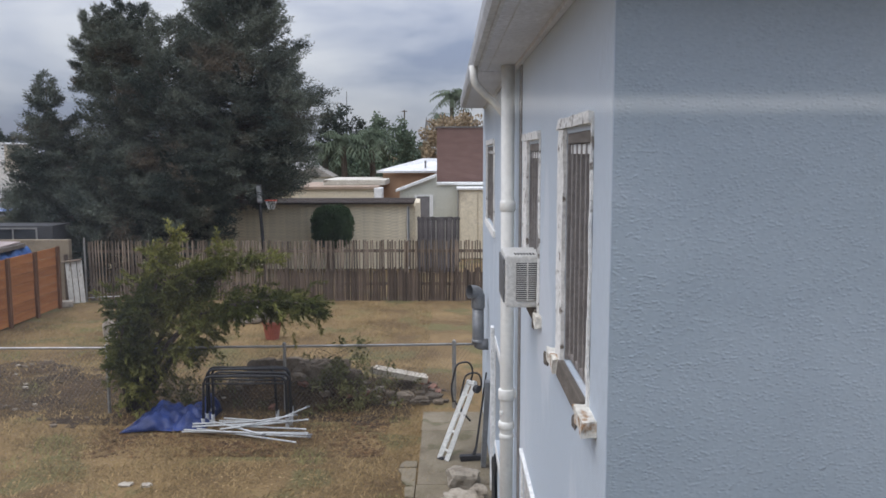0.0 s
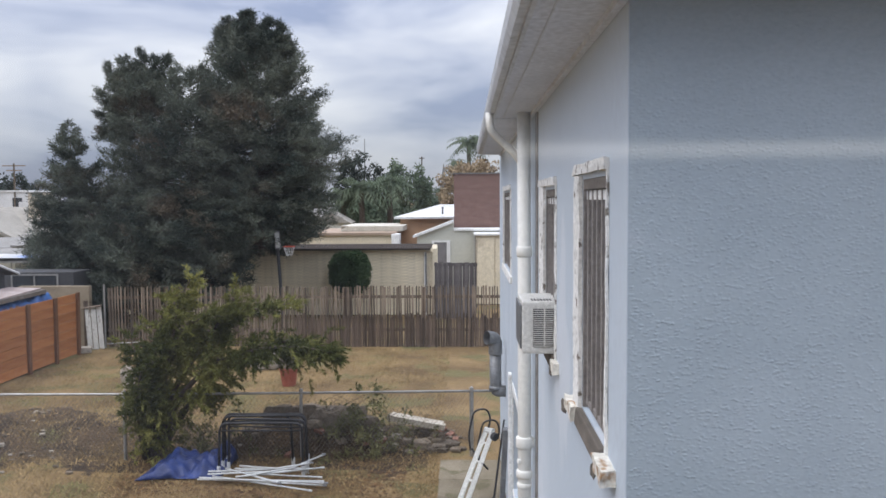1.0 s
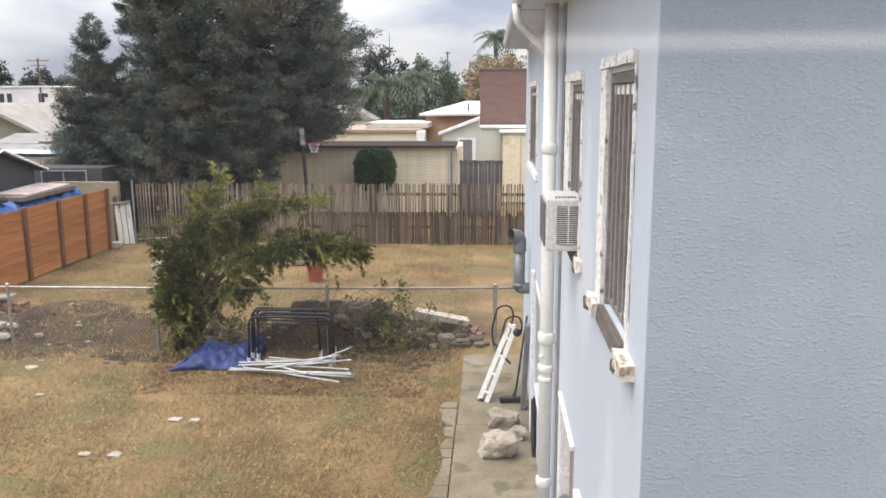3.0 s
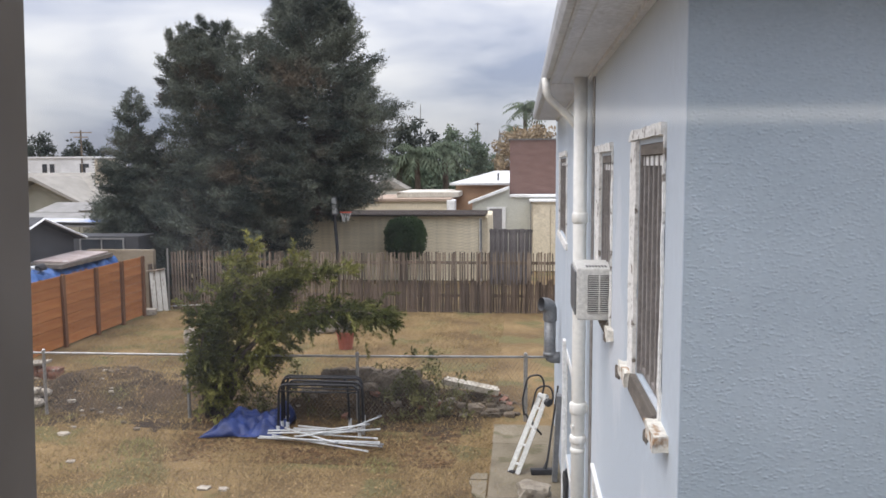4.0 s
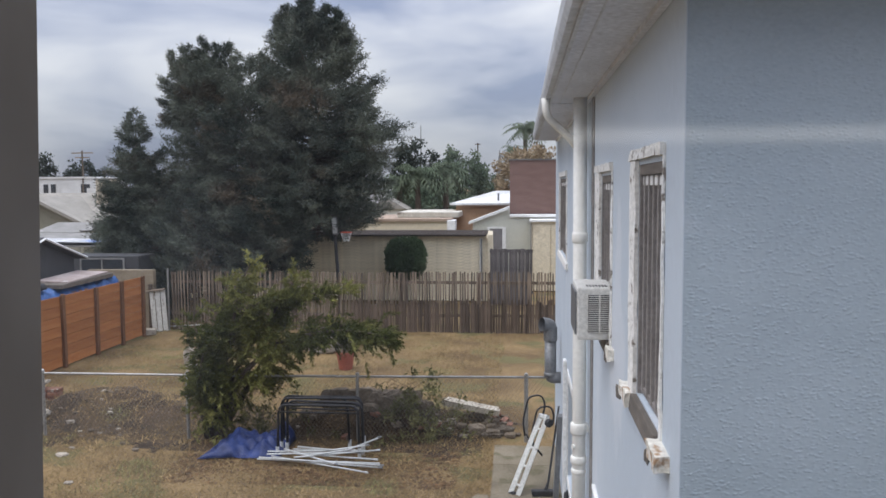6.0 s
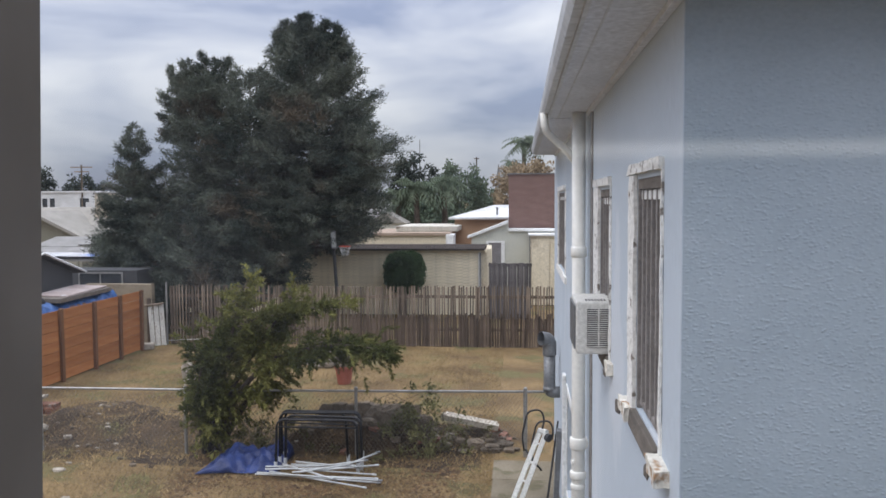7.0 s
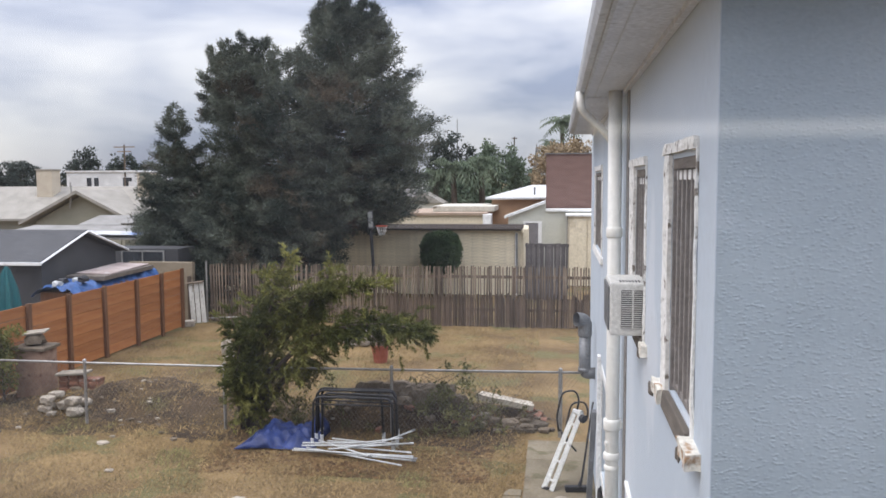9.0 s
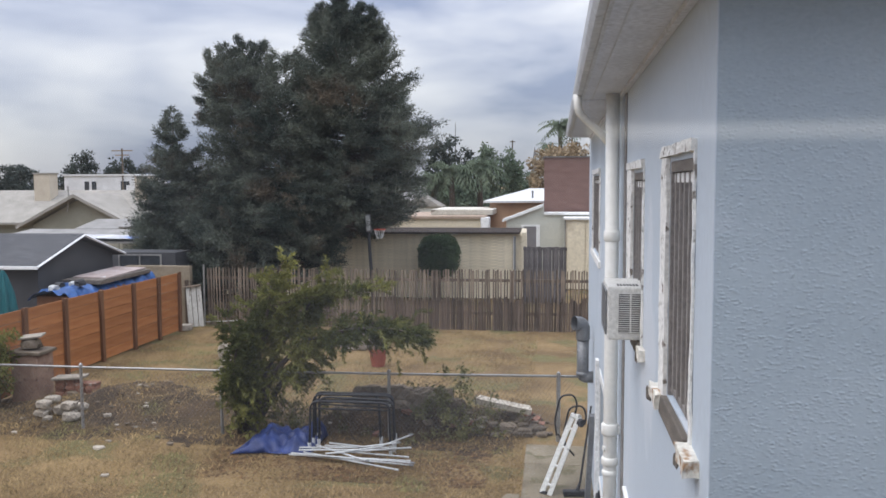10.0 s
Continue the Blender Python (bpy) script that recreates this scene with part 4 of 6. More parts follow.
# ---------------------------------------------------------------- things in the yard
TARP = surface("blue_tarpaulin", (0.012, 0.023, 0.085), (0.026, 0.047, 0.155), scale=3, fine=18, rough=0.5, bump=0.4, c3=(0.018, 0.028, 0.10), spots=0.6)
tarp = bmesh.new()
n = 46
grid = {}
for i, j in product(range(n + 1), range(30)):
    u, v2 = i / n, j / 29
    x, y = -5.22 + 1.28 * u, 12.82 + 1.05 * v2
    edge = min(u, 1 - u, v2, 1 - v2)
    h = 0.03 + 0.20 * (max(0, math.sin(u * 3.1)) ** 0.8) * (0.35 + 0.65 * v2) + 0.17 * noise.noise(Vector((x * 2.6, y * 2.6, 5))) + 0.13 * noise.noise(Vector((x * 6.5, y * 6.5, 2)))
    h += 0.75 * max(0, u - 0.62) * v2
    wob = 0.10 * noise.noise(Vector((x * 1.8, y * 1.8, 7)))
    grid[i, j] = tarp.verts.new((x + wob, y + wob * 0.7 - 0.12 * (1 - u), 0.01 + max(0.0, h) * min(1, edge * 7) ** 0.6))
for i, j in product(range(n), range(29)):
    tarp.faces.new((grid[i, j], grid[i + 1, j], grid[i + 1, j + 1], grid[i, j + 1]))
t_ob = part("tarpaulin", tarp, TARP, None, smooth=True)
t_ob.modifiers.new("thick", "SOLIDIFY").thickness = 0.006
tagged(t_ob, "crumpled bright blue tarpaulin lying on bare soil", "tarpaulin")

FRAME_PAINT = surface("charcoal_tube_paint", (0.020, 0.020, 0.022), (0.035, 0.035, 0.037), scale=5, fine=40, rough=0.5, bump=0.1, metal=0.3)
PALE_TUBE = surface("pale_grey_tube", (0.40, 0.41, 0.40), (0.51, 0.52, 0.51), scale=4, fine=40, rough=0.4, bump=0.1, c3=(0.35, 0.34, 0.32), spots=0.66)
for k, (x, y, wd, h, yaw, leanx) in enumerate(((-3.33, 12.95, 1.36, 0.86, 1, -3), (-3.26, 13.12, 1.30, 0.88, -3, -1), (-3.34, 13.28, 1.38, 0.92, 3, 2), (-3.48, 13.45, 1.16, 0.90, -4, 4), (-3.36, 13.60, 1.32, 0.88, 2, 6))):
    fr = thing("table_leg_frame", (x, y, 0), "charcoal tubular steel table leg frame standing upright", "frame", "upright leg frames")
    g = ground_height(x, y)
    loop = bent([(-wd / 2, 0, 0.0), (-wd / 2 + 0.02, 0, h), (wd / 2 - 0.02, 0, h), (wd / 2, 0, 0.0)], 0.14, 6)
    rot = Euler((radians(leanx), 0, radians(yaw))).to_matrix()
    part("loop", tube([Vector((x, y, g)) + rot @ p for p in loop], 0.021, 8), FRAME_PAINT, fr, smooth=True)
    part("crossbar", tube([Vector((x, y, g)) + rot @ Vector((-wd / 2 + 0.02, 0, h * 0.86)), Vector((x, y, g)) + rot @ Vector((wd / 2 - 0.02, 0, h * 0.86))], 0.014, 8), FRAME_PAINT, fr, smooth=True)
    for s in (-1, 1):
        foot = Vector((x, y, g)) + rot @ Vector((s * wd / 2, 0, 0))
        part("foot", tube([foot + Vector((0, 0, -0.01)), foot + Vector((0, 0, 0.17))], 0.030, 8), PALE_TUBE, fr, "pale plastic foot")
TUBES = [(-4.25, 12.62, -2.25, 12.50, 0.05), (-4.22, 12.72, -2.18, 12.36, 0.03), (-4.05, 12.75, -2.35, 12.05, 0.06), (-4.0, 12.55, -2.15, 12.30, 0.09), (-3.95, 12.90, -2.30, 12.62, 0.07),
         (-3.9, 12.95, -2.85, 12.2, 0.12), (-4.15, 12.85, -2.7, 12.95, 0.10), (-3.7, 13.05, -2.45, 12.72, 0.13), (-3.6, 12.45, -2.30, 12.85, 0.15), (-4.1, 12.66, -2.6, 12.80, 0.12), (-3.8, 13.12, -2.5, 13.05, 0.06), (-3.3, 12.5, -2.3, 13.0, 0.18), (-4.2, 12.56, -2.9, 12.34, 0.10)]
for k, (x0, y0, x1, y1, z) in enumerate(TUBES):
    tb = thing("metal_tube", ((x0 + x1) / 2, (y0 + y1) / 2, 0.02), "pale grey metal tube lying in a loose pile", "tube", "loose pile of tubes")
    rise = 0.16 if k in (7, 11) else 0.02
    part("tube", tube([(x0, y0, z), ((x0 + x1) / 2, (y0 + y1) / 2, z + 0.01), (x1, y1, z + rise)], 0.014, 8), PALE_TUBE, tb, smooth=True)
    d = (Vector((x1, y1, 0)) - Vector((x0, y0, 0))).normalized()
    part("end_cap", tube([Vector((x1, y1, z + rise)) - d * 0.05, Vector((x1, y1, z + rise)) + d * 0.012], 0.0165, 8), GREY_METAL if k % 2 else PALE_TUBE, tb)

# pale broken beam and stones on the heap
PALE_BEAM = surface("pale_beam_concrete", (0.34, 0.30, 0.24), (0.44, 0.40, 0.33), scale=4, fine=30, rough=0.9, bump=0.6, c3=(0.24, 0.20, 0.15), spots=0.6)
beam = thing("concrete_beam", (-0.93, 14.8, 0.40), "pale broken concrete beam lying on the rubble heap", "beam")
for k, dy in enumerate((-0.075, 0.075)):
    length = 0.53 - 0.05 * k
    half = part("rib", ragged((-length, dy - 0.062, -0.05 - 0.02 * k), (length, dy + 0.062, 0.05 - 0.02 * k), 0.006, k, 5), PALE_BEAM, beam)
    half.location = (0, 0, 0)
    half.data.transform(Matrix.Translation((-0.93, 14.8, 0.40)))
beam.rotation_euler = (radians(4), radians(9), radians(-6))
heap = thing("rubble_heap", (-2.4, 14.7, 0), "heap of broken concrete and brick on dark soil", "rubble")
BRICK = surface("old_red_brick", (0.17, 0.078, 0.052), (0.24, 0.118, 0.080), scale=6, fine=40, rough=0.9, bump=0.5, vary=0.2, c3=(0.30, 0.25, 0.21), spots=0.6)
hr = random.Random(8)
for k in range(95):
    x, y = hr.uniform(-4.4, -0.1), hr.uniform(14.0, 15.6)
    if k > 60:
        x, y = hr.uniform(-1.9, -0.2), hr.uniform(14.0, 14.7)
    s = hr.uniform(0.03, 0.10) * (1.7 if k % 11 == 0 else 1)
    g = ground_height(x, y)
    if k % 12 == 0:
        part("brick", box((x - 0.1, y - 0.05, g), (x + 0.1, y + 0.05, g + 0.065), 0.008, turn=(hr.uniform(-20, 20), hr.uniform(-15, 15), hr.uniform(0, 180))), BRICK, heap)
    else:
        part("stone", lump((x, y, g + s * 0.25), (s * 1.3, s, s * 0.75), 0.35, k, 1 if s < 0.08 else 2), RUBBLE if k % 9 else STONE, heap)
for k, (x, y, s) in enumerate(((-2.9, 14.5, 0.26), (-2.45, 14.45, 0.30), (-3.4, 14.6, 0.24), (-2.05, 14.6, 0.22), (-1.75, 14.35, 0.17))):
    part("slab", lump((x, y, ground_height(x, y) + 0.12), (s * 1.35, s * 0.6, s * 1.25), 0.32, 40 + k, 3), RUBBLE, heap, "upended broken slab")
heap2 = thing("soil_heap_stones", (-8.2, 15.0, 0), "scattered pale stones on the low soil heap", "stones")
for k in range(60):
    x, y = hr.uniform(-10.3, -6.1), hr.uniform(13.0, 16.3)
    s = hr.uniform(0.015, 0.055) * (2.0 if k % 14 == 0 else 1)
    part("stone", lump((x, y, ground_height(x, y) + s * 0.3), (s * 1.4, s, s * 0.8), 0.35, 60 + k, 1), STONE if k % 4 == 0 else RUBBLE, heap2)

# brick pier, brick stack and pale rubble in the corner by the board fence
pier = thing("brick_pier", (-10.65, 15.5, 0), "weathered brick pier with a loose cap and broken pieces", "pier")
PIER = surface("stained_brown_masonry", (0.20, 0.12, 0.085), (0.27, 0.18, 0.13), scale=4, fine=40, rough=0.9, bump=0.5, c3=(0.14, 0.08, 0.06), spots=0.58)
part("shaft", box((-10.98, 15.25, -0.05), (-10.40, 15.8, 0.98), 0.02), PIER, pier)
part("cap", box((-11.04, 15.2, 0.98), (-10.34, 15.86, 1.05), 0.015, turn=(0, 2, 4)), RUBBLE, pier)
part("block", lump((-10.68, 15.5, 1.17), (0.24, 0.2, 0.15), 0.3, 3, 2), RUBBLE, pier)
part("cap", box((-10.9, 15.35, 1.30), (-10.45, 15.7, 1.34), 0.01, turn=(3, -6, 15)), STONE, pier)
stack = thing("brick_stack", (-9.7, 15.5, 0), "stack of old red bricks with a pale slab on top", "bricks")
for k in range(7):
    for j in range(4):
        if k == 6 and j > 1:
            continue
        part("brick", box((-10.1 + 0.22 * j, 15.35 + 0.02 * (k % 2), 0.068 * k), (-9.9 + 0.22 * j, 15.6 + 0.02 * (k % 2), 0.068 * k + 0.064), 0.008, turn=(0, 0, hr.uniform(-4, 4))), BRICK, stack)
part("slab", box((-10.15, 15.3, 0.48), (-9.5, 15.62, 0.53), 0.012, turn=(2, -3, 5)), STONE, stack)
rub = thing("pale_rubble", (-9.2, 14.2, 0), "pile of pale broken concrete pieces", "rubble")
for k in range(14):
    x, y = -9.35 + 0.75 * hr.uniform(-0.6, 0.6), 14.25 + hr.uniform(-0.25, 0.3)
    s = hr.uniform(0.08, 0.17)
    part("stone", lump((x, y, ground_height(x, y) + s * 0.5 + (0.16 if k % 4 == 0 else 0)), (s * 1.25, s, s * 0.75), 0.3, 130 + k, 2), STONE, rub)
side_shrub = thing("shrub", (-11.0, 15.0, 0), "small green shrub against the board fence", "shrub")
part("stems", tube([(-11.0, 14.9, -0.05), (-11.0, 14.9, 0.8), (-10.95, 14.8, 1.4)], [0.03, 0.02, 0.008], 6), BARK, side_shrub)
v, f = leaf_cloud([(-11.02 + 0.15 * sr.normal(), 14.85 + 0.25 * sr.normal(), 0.35 + 1.15 * sr.random()) for k in range(60)], 0.16, 40, 0.09, 0.035, droop=0.15, seed=31)
raw_part("leaves", v, f, SHRUB_LEAF, side_shrub)

CLAY = surface("red_plastic_pot", (0.24, 0.070, 0.045), (0.30, 0.095, 0.062), scale=4, fine=30, rough=0.6, bump=0.1)
pot = thing("plant_pot", (-4.26, 19.4, 0), "red plant pot standing on dry soil", "pot")
part("pot", tube([(-4.26, 19.4, 0.0), (-4.26, 19.4, 0.38), (-4.26, 19.4, 0.381), (-4.26, 19.4, 0.44)], [0.16, 0.215, 0.235, 0.235], 16), CLAY, pot)
part("soil", tube([(-4.26, 19.4, 0.438), (-4.26, 19.4, 0.446)], 0.2, 16), MOUND, pot)
for k, (x, y, s) in enumerate(((-5.3, 21.5, 0.42), (-4.85, 21.7, 0.36), (-5.75, 21.8, 0.32))):
    tagged(part("boulder", lump((x, y, s * 0.6), (s, s * 0.8, s), 0.3, 200 + k, 3), STONE, None), "pale rough boulder on the dry yard", "boulder", "boulders behind the shrub")
tagged(part("boulder", lump((-8.05, 19.2, 0.24), (0.17, 0.17, 0.36), 0.35, 221, 3), STONE, None), "pale upright stone standing on the dry yard", "boulder")
for k, (x, y, s) in enumerate(((0.14, 10.50, 0.22), (0.10, 9.62, 0.24), (0.33, 10.12, 0.13))):
    tagged(part("rock", lump((x, y, 0.035 + s * 0.52), (s * 1.12, s * 0.95, s * 0.84), 0.42, 240 + k, 3), STONE, None, smooth=False), "pale broken concrete rock on the path", "rock", "rocks on the path")
for k, (x, y, s) in enumerate(((-4.71, 9.48, 0.085), (-5.1, 9.5, 0.07), (-4.4, 10.7, 0.09), (-4.1, 10.65, 0.07), (-6.8, 11.5, 0.06), (-7.6, 12.7, 0.09))):
    tagged(part("stone", lump((x, y, ground_height(x, y) + 0.015), (s * 1.3, s, 0.03), 0.3, 260 + k, 2), STONE, None), "flat pale stone lying in dry grass", "stone", "stones in the grass")

# folded stand leaning on the wall
LADDER = surface("white_aluminium", (0.58, 0.58, 0.55), (0.68, 0.68, 0.65), scale=4, fine=40, rough=0.4, bump=0.1, c3=(0.42, 0.41, 0.38), spots=0.66)
ladder = thing("folding_ladder", (0.1, 11.6, 0.03), "white folding step ladder with black hand loops leaning by the wall", "ladder")
foot, top = Vector((-0.12, 11.45, 0.04)), Vector((0.30, 11.75, 1.08))
d = (top - foot).normalized()
side = Vector((0.75, -0.66, 0)).normalized()
for s in (-0.07, 0.07):
    b = tube([foot + side * s, top + side * s * 0.8], 0.046, 4)
    part("rail", b, LADDER, ladder)
for k in range(4):
    c = foot + (top - foot) * (0.12 + 0.24 * k)
    part("tread", tube([c - side * 0.075, c + side * 0.075], 0.018, 6), LADDER, ladder)
part("foot", tube([foot - side * 0.09, foot + side * 0.02], 0.035, 8), BLACK, ladder)
part("head", tube([top - side * 0.07, top + side * 0.07], 0.045, 8), LADDER, ladder)
part("knob", tube([top + Vector((0.05, -0.06, -0.06)), top + Vector((0.09, -0.10, -0.07))], 0.06, 12), BLACK, ladder)
for k, (dx, dz) in enumerate(((-0.13, 0.30), (0.0, 0.14))):
    o = top + Vector((dx, -0.02, dz))
    part("hand_loop", tube(bent([o + Vector((-0.14, 0, -0.58)), o + Vector((-0.17, 0, -0.36)), o + Vector((-0.09, 0, 0.0)), o + Vector((0.10, 0, 0.03)), o + Vector((0.15, 0, -0.12)), o + Vector((0.12, 0, -0.25))], 0.08), 0.014, 8), BLACK, ladder, smooth=True)
part("hand_loop", tube(bent([top + Vector((-0.25, 0, -0.26)), top + Vector((-0.16, -0.03, -0.40)), top + Vector((-0.02, -0.06, -0.55))], 0.05), 0.015, 8), BLACK, ladder, smooth=True)
broom = thing("push_broom", (0.35, 11.5, 0.03), "black push broom with its head on the concrete", "broom")
part("head", box((0.12, 11.38, 0.06), (0.50, 11.48, 0.12), 0.012, turn=(0, 0, 8)), BLACK, broom)
part("bristles", box((0.13, 11.39, 0.035), (0.49, 11.47, 0.062), turn=(0, 0, 8)), BLACK, broom)
part("handle", tube([(0.32, 11.43, 0.11), (0.36, 11.48, 0.22), (0.52, 11.9, 1.2)], [0.03, 0.017, 0.014], 8), BLACK, broom)
board = part("dark_plank", box((-0.035, -0.07, -0.62), (0.035, 0.07, 0.62), 0.01), GREY_METAL, None)
board.matrix_world = pose(0.475, 11.15, 0.67, 3, 2.6, 0)
tagged(board, "dark grey plank leaning upright on the wall", "plank")

weeds = thing("weeds", (-1.9, 14.5, 0), "dull olive weeds and dead stems over the rubble", "weeds")
wp = []
for k in range(95):
    x, y = (-1.75 + 0.42 * sr.normal(), 14.1 + 0.25 * sr.normal()) if k < 65 else (-4.4 + 0.4 * sr.normal(), 14.2 + 0.2 * sr.normal())
    wp.append((x, y, ground_height(x, y) + 0.05 + 0.42 * sr.random() ** 1.5))
wp += [(-1.9 + 0.06 * sr.normal() + 0.35 * (k % 2), 14.0 + 0.1 * sr.normal(), 0.6 + 0.65 * sr.random()) for k in range(14)]
v, f = leaf_cloud(wp, 0.12, 26, 0.085, 0.028, droop=0.0, seed=33)
raw_part("foliage", v, f, foliage("dull_weed_leaves", (0.085, 0.088, 0.036), (0.165, 0.155, 0.072), 0.25), weeds)
bm = bmesh.new()
for k in range(26):
    x, y = -2.3 + 1.0 * sr.normal(), 14.4 + 0.3 * sr.normal()
    g = ground_height(x, y)
    tube([(x, y, g - 0.03), (x + 0.15 * sr.normal(), y + 0.1 * sr.normal(), g + 0.3), (x + 0.35 * sr.normal(), y + 0.2 * sr.normal(), g + 0.35 + 0.25 * sr.random())], [0.008, 0.006, 0.003], 4, bm)
part("stems", bm, BARK, weeds)

# dry leaves, twigs and tufts
litter_r = np.random.default_rng(21)
LITTER = surface("dry_leaf_litter", (0.10, 0.058, 0.024), (0.32, 0.225, 0.115), scale=9, fine=30, rough=0.9, bump=0, vary=0.45, island=True)
TUFT = surface("yellowed_grass", (0.142, 0.096, 0.040), (0.252, 0.176, 0.082), scale=1.2, fine=20, rough=0.9, bump=0, vary=0.6, island=True, c3=(0.150, 0.138, 0.055), spots=0.57, spot_scale=0.7)


def scatter(count, x0, x1, y0, y1, size, upright, clump):
    v, f = [], []
    while len(f) < count:
        x, y = litter_r.uniform(x0, x1), y0 + (y1 - y0) * litter_r.random() ** 1.3
        if noise.noise(Vector((x * clump, y * clump, upright * 5))) < litter_r.uniform(-0.5, 0.35):
            continue
        z = ground_height(x, y) + 0.006
        s = size * litter_r.uniform(0.5, 1.6)
        a = litter_r.uniform(0, 6.283)
        i = len(v)
        if upright:
            lx, ly = 1.1 * s * math.cos(a * 2.3), 1.1 * s * math.sin(a * 2.3)
            v += [(x - 0.11 * s * math.cos(a), y - 0.11 * s * math.sin(a), z - 0.01), (x + 0.11 * s * math.cos(a), y + 0.11 * s * math.sin(a), z - 0.01), (x + lx, y + ly, z + s * litter_r.uniform(0.5, 1.0))]
            f.append((i, i + 1, i + 2))
        else:
            c, d2 = math.cos(a) * s, math.sin(a) * s
            w2 = litter_r.uniform(0.3, 0.7)
            v += [(x - c, y - d2, z), (x + d2 * w2, y - c * w2, z + litter_r.uniform(0, 0.4) * s), (x + c, y + d2, z + litter_r.uniform(0, 0.3) * s), (x - d2 * w2, y + c * w2, z)]
            f.append((i, i + 1, i + 2, i + 3))
    return v, f


v, f = scatter(900, -0.46, 0.45, 5.2, 12.0, 0.028, 1, 2.2)
tagged(raw_part("dry_grass", [(a, b, c + 0.05) for a, b, c in v], f, TUFT, None), "sparse dry tufts growing over the path", "grass", kind="stuff")
v, f = scatter(26000, -11, -0.55, 5.5, 24.3, 0.018, 0, 0.6)
tagged(raw_part("leaf_litter", v, f, LITTER, None), "dry brown leaves scattered over the yard", "leaf litter", kind="stuff")
v, f = scatter(7500, -5.6, -1.0, 11.7, 13.7, 0.021, 0, 1.3)
DARK_LITTER = surface("red_brown_leaf_litter", (0.050, 0.026, 0.012), (0.150, 0.082, 0.034), scale=6, fine=30, rough=0.9, bump=0, vary=0.4, island=True)
tagged(raw_part("leaf_litter", v, f, DARK_LITTER, None), "dark red brown fallen leaves round the tubes", "leaf litter", kind="stuff")
v, f = scatter(120000, -11, -0.5, 5.5, 24.3, 0.05, 1, 1.1)
tagged(raw_part("dry_grass", v, f, TUFT, None), "short yellowed grass tufts in dry soil", "grass", kind="stuff")

# ---------------------------------------------------------------- evergreens behind the stake fence
conifer("evergreen_tree", "tall dense dark evergreen with a broad ragged crown", [(-8.2, 28.3, 8.6, 0.24)],
        [(-7.15, 28.3, 720, ((2.6, 1.2), (3.1, 2.3), (4.0, 2.6), (5.6, 2.7), (6.6, 2.55), (7.7, 2.15), (8.6, 1.85), (9.4, 1.4), (10.1, 1.0), (10.5, 0.5))),
         (-8.0, 28.2, 40, ((9.4, 0.6), (10.1, 0.35), (10.5, 0.08))), (-6.5, 28.2, 40, ((9.4, 0.6), (10.1, 0.35), (10.5, 0.08))), (-7.3, 28.0, 40, ((9.6, 0.6), (10.3, 0.35), (10.65, 0.08))),
         (-9.25, 27.7, 330, ((1.8, 1.5), (4.0, 1.95), (6.0, 1.85), (8.0, 1.15), (9.0, 0.35))),
         (-8.6, 26.9, 110, ((0.9, 1.2), (2.2, 1.6), (3.6, 1.4), (4.6, 0.6)))], NEEDLES, BARK, 3)
conifer("evergreen_tree", "tall dark evergreen with thin leaders grown into its neighbour", [(-11.0, 28.3, 8.8, 0.2)],
        [(-11.05, 28.2, 330, ((0.8, 1.3), (3.0, 1.55), (5.7, 1.35), (7.0, 1.2), (8.1, 1.05), (8.9, 0.6))),
         (-10.35, 28.2, 55, ((7.2, 0.7), (8.5, 0.55), (9.4, 0.10))), (-10.9, 28.1, 50, ((7.5, 0.6), (8.6, 0.45), (9.5, 0.08))),
         (-10.9, 26.9, 130, ((0.3, 1.3), (1.8, 1.6), (3.4, 1.4), (4.6, 0.6))),
         (-11.6, 28.2, 55, ((6.8, 0.7), (8.3, 0.55), (9.2, 0.10))), (-12.05, 28.1, 32, ((6.5, 0.5), (8.0, 0.4), (8.95, 0.06)))], NEEDLES, BARK, 4)
conifer("evergreen_tree", "slender pointed dark evergreen", [(-13.5, 28.0, 6.6, 0.14)],
        [(-13.5, 28.0, 340, ((0.3, 1.5), (2.9, 1.55), (3.7, 1.3), (4.9, 1.0), (5.9, 0.66), (6.5, 0.36), (7.05, 0.05))),
         (-12.6, 27.6, 130, ((0.3, 1.2), (2.5, 1.2), (4.2, 0.8), (5.3, 0.3)))], NEEDLES, BARK, 6)

# ---------------------------------------------------------------- buildings behind the stake fence
SIDING = surface("cream_siding", (0.60, 0.525, 0.37), (0.68, 0.60, 0.44), scale=1.5, fine=20, rough=0.7, bump=0.15, vary=0.05, stretch=(0.3, 1, 1))
CREAM = surface("cream_paint", (0.58, 0.51, 0.37), (0.65, 0.575, 0.43), scale=1.2, fine=20, rough=0.8, bump=0.2, c3=(0.52, 0.45, 0.33), spots=0.62, spot_scale=1.2)
PALE_ROOF = surface("white_roof_coating", (0.52, 0.52, 0.51), (0.62, 0.62, 0.61), scale=1.5, fine=15, rough=0.8, bump=0.2)
SAGE = surface("grey_green_render", (0.46, 0.46, 0.40), (0.52, 0.52, 0.45), scale=1, fine=20, rough=0.85, bump=0.2)
MAROON = surface("maroon_shingle_siding", (0.152, 0.092, 0.077), (0.190, 0.115, 0.097), scale=1.5, fine=25, rough=0.85, bump=0.3, stretch=(1, 1, 4))
ORANGE_WALL = surface("tan_orange_render", (0.40, 0.245, 0.145), (0.46, 0.295, 0.18), scale=1, fine=20, rough=0.85, bump=0.2)
GREY_DOOR = surface("weathered_grey_door", (0.14, 0.13, 0.13), (0.19, 0.18, 0.18), scale=2, fine=20, rough=0.8, bump=0.2)
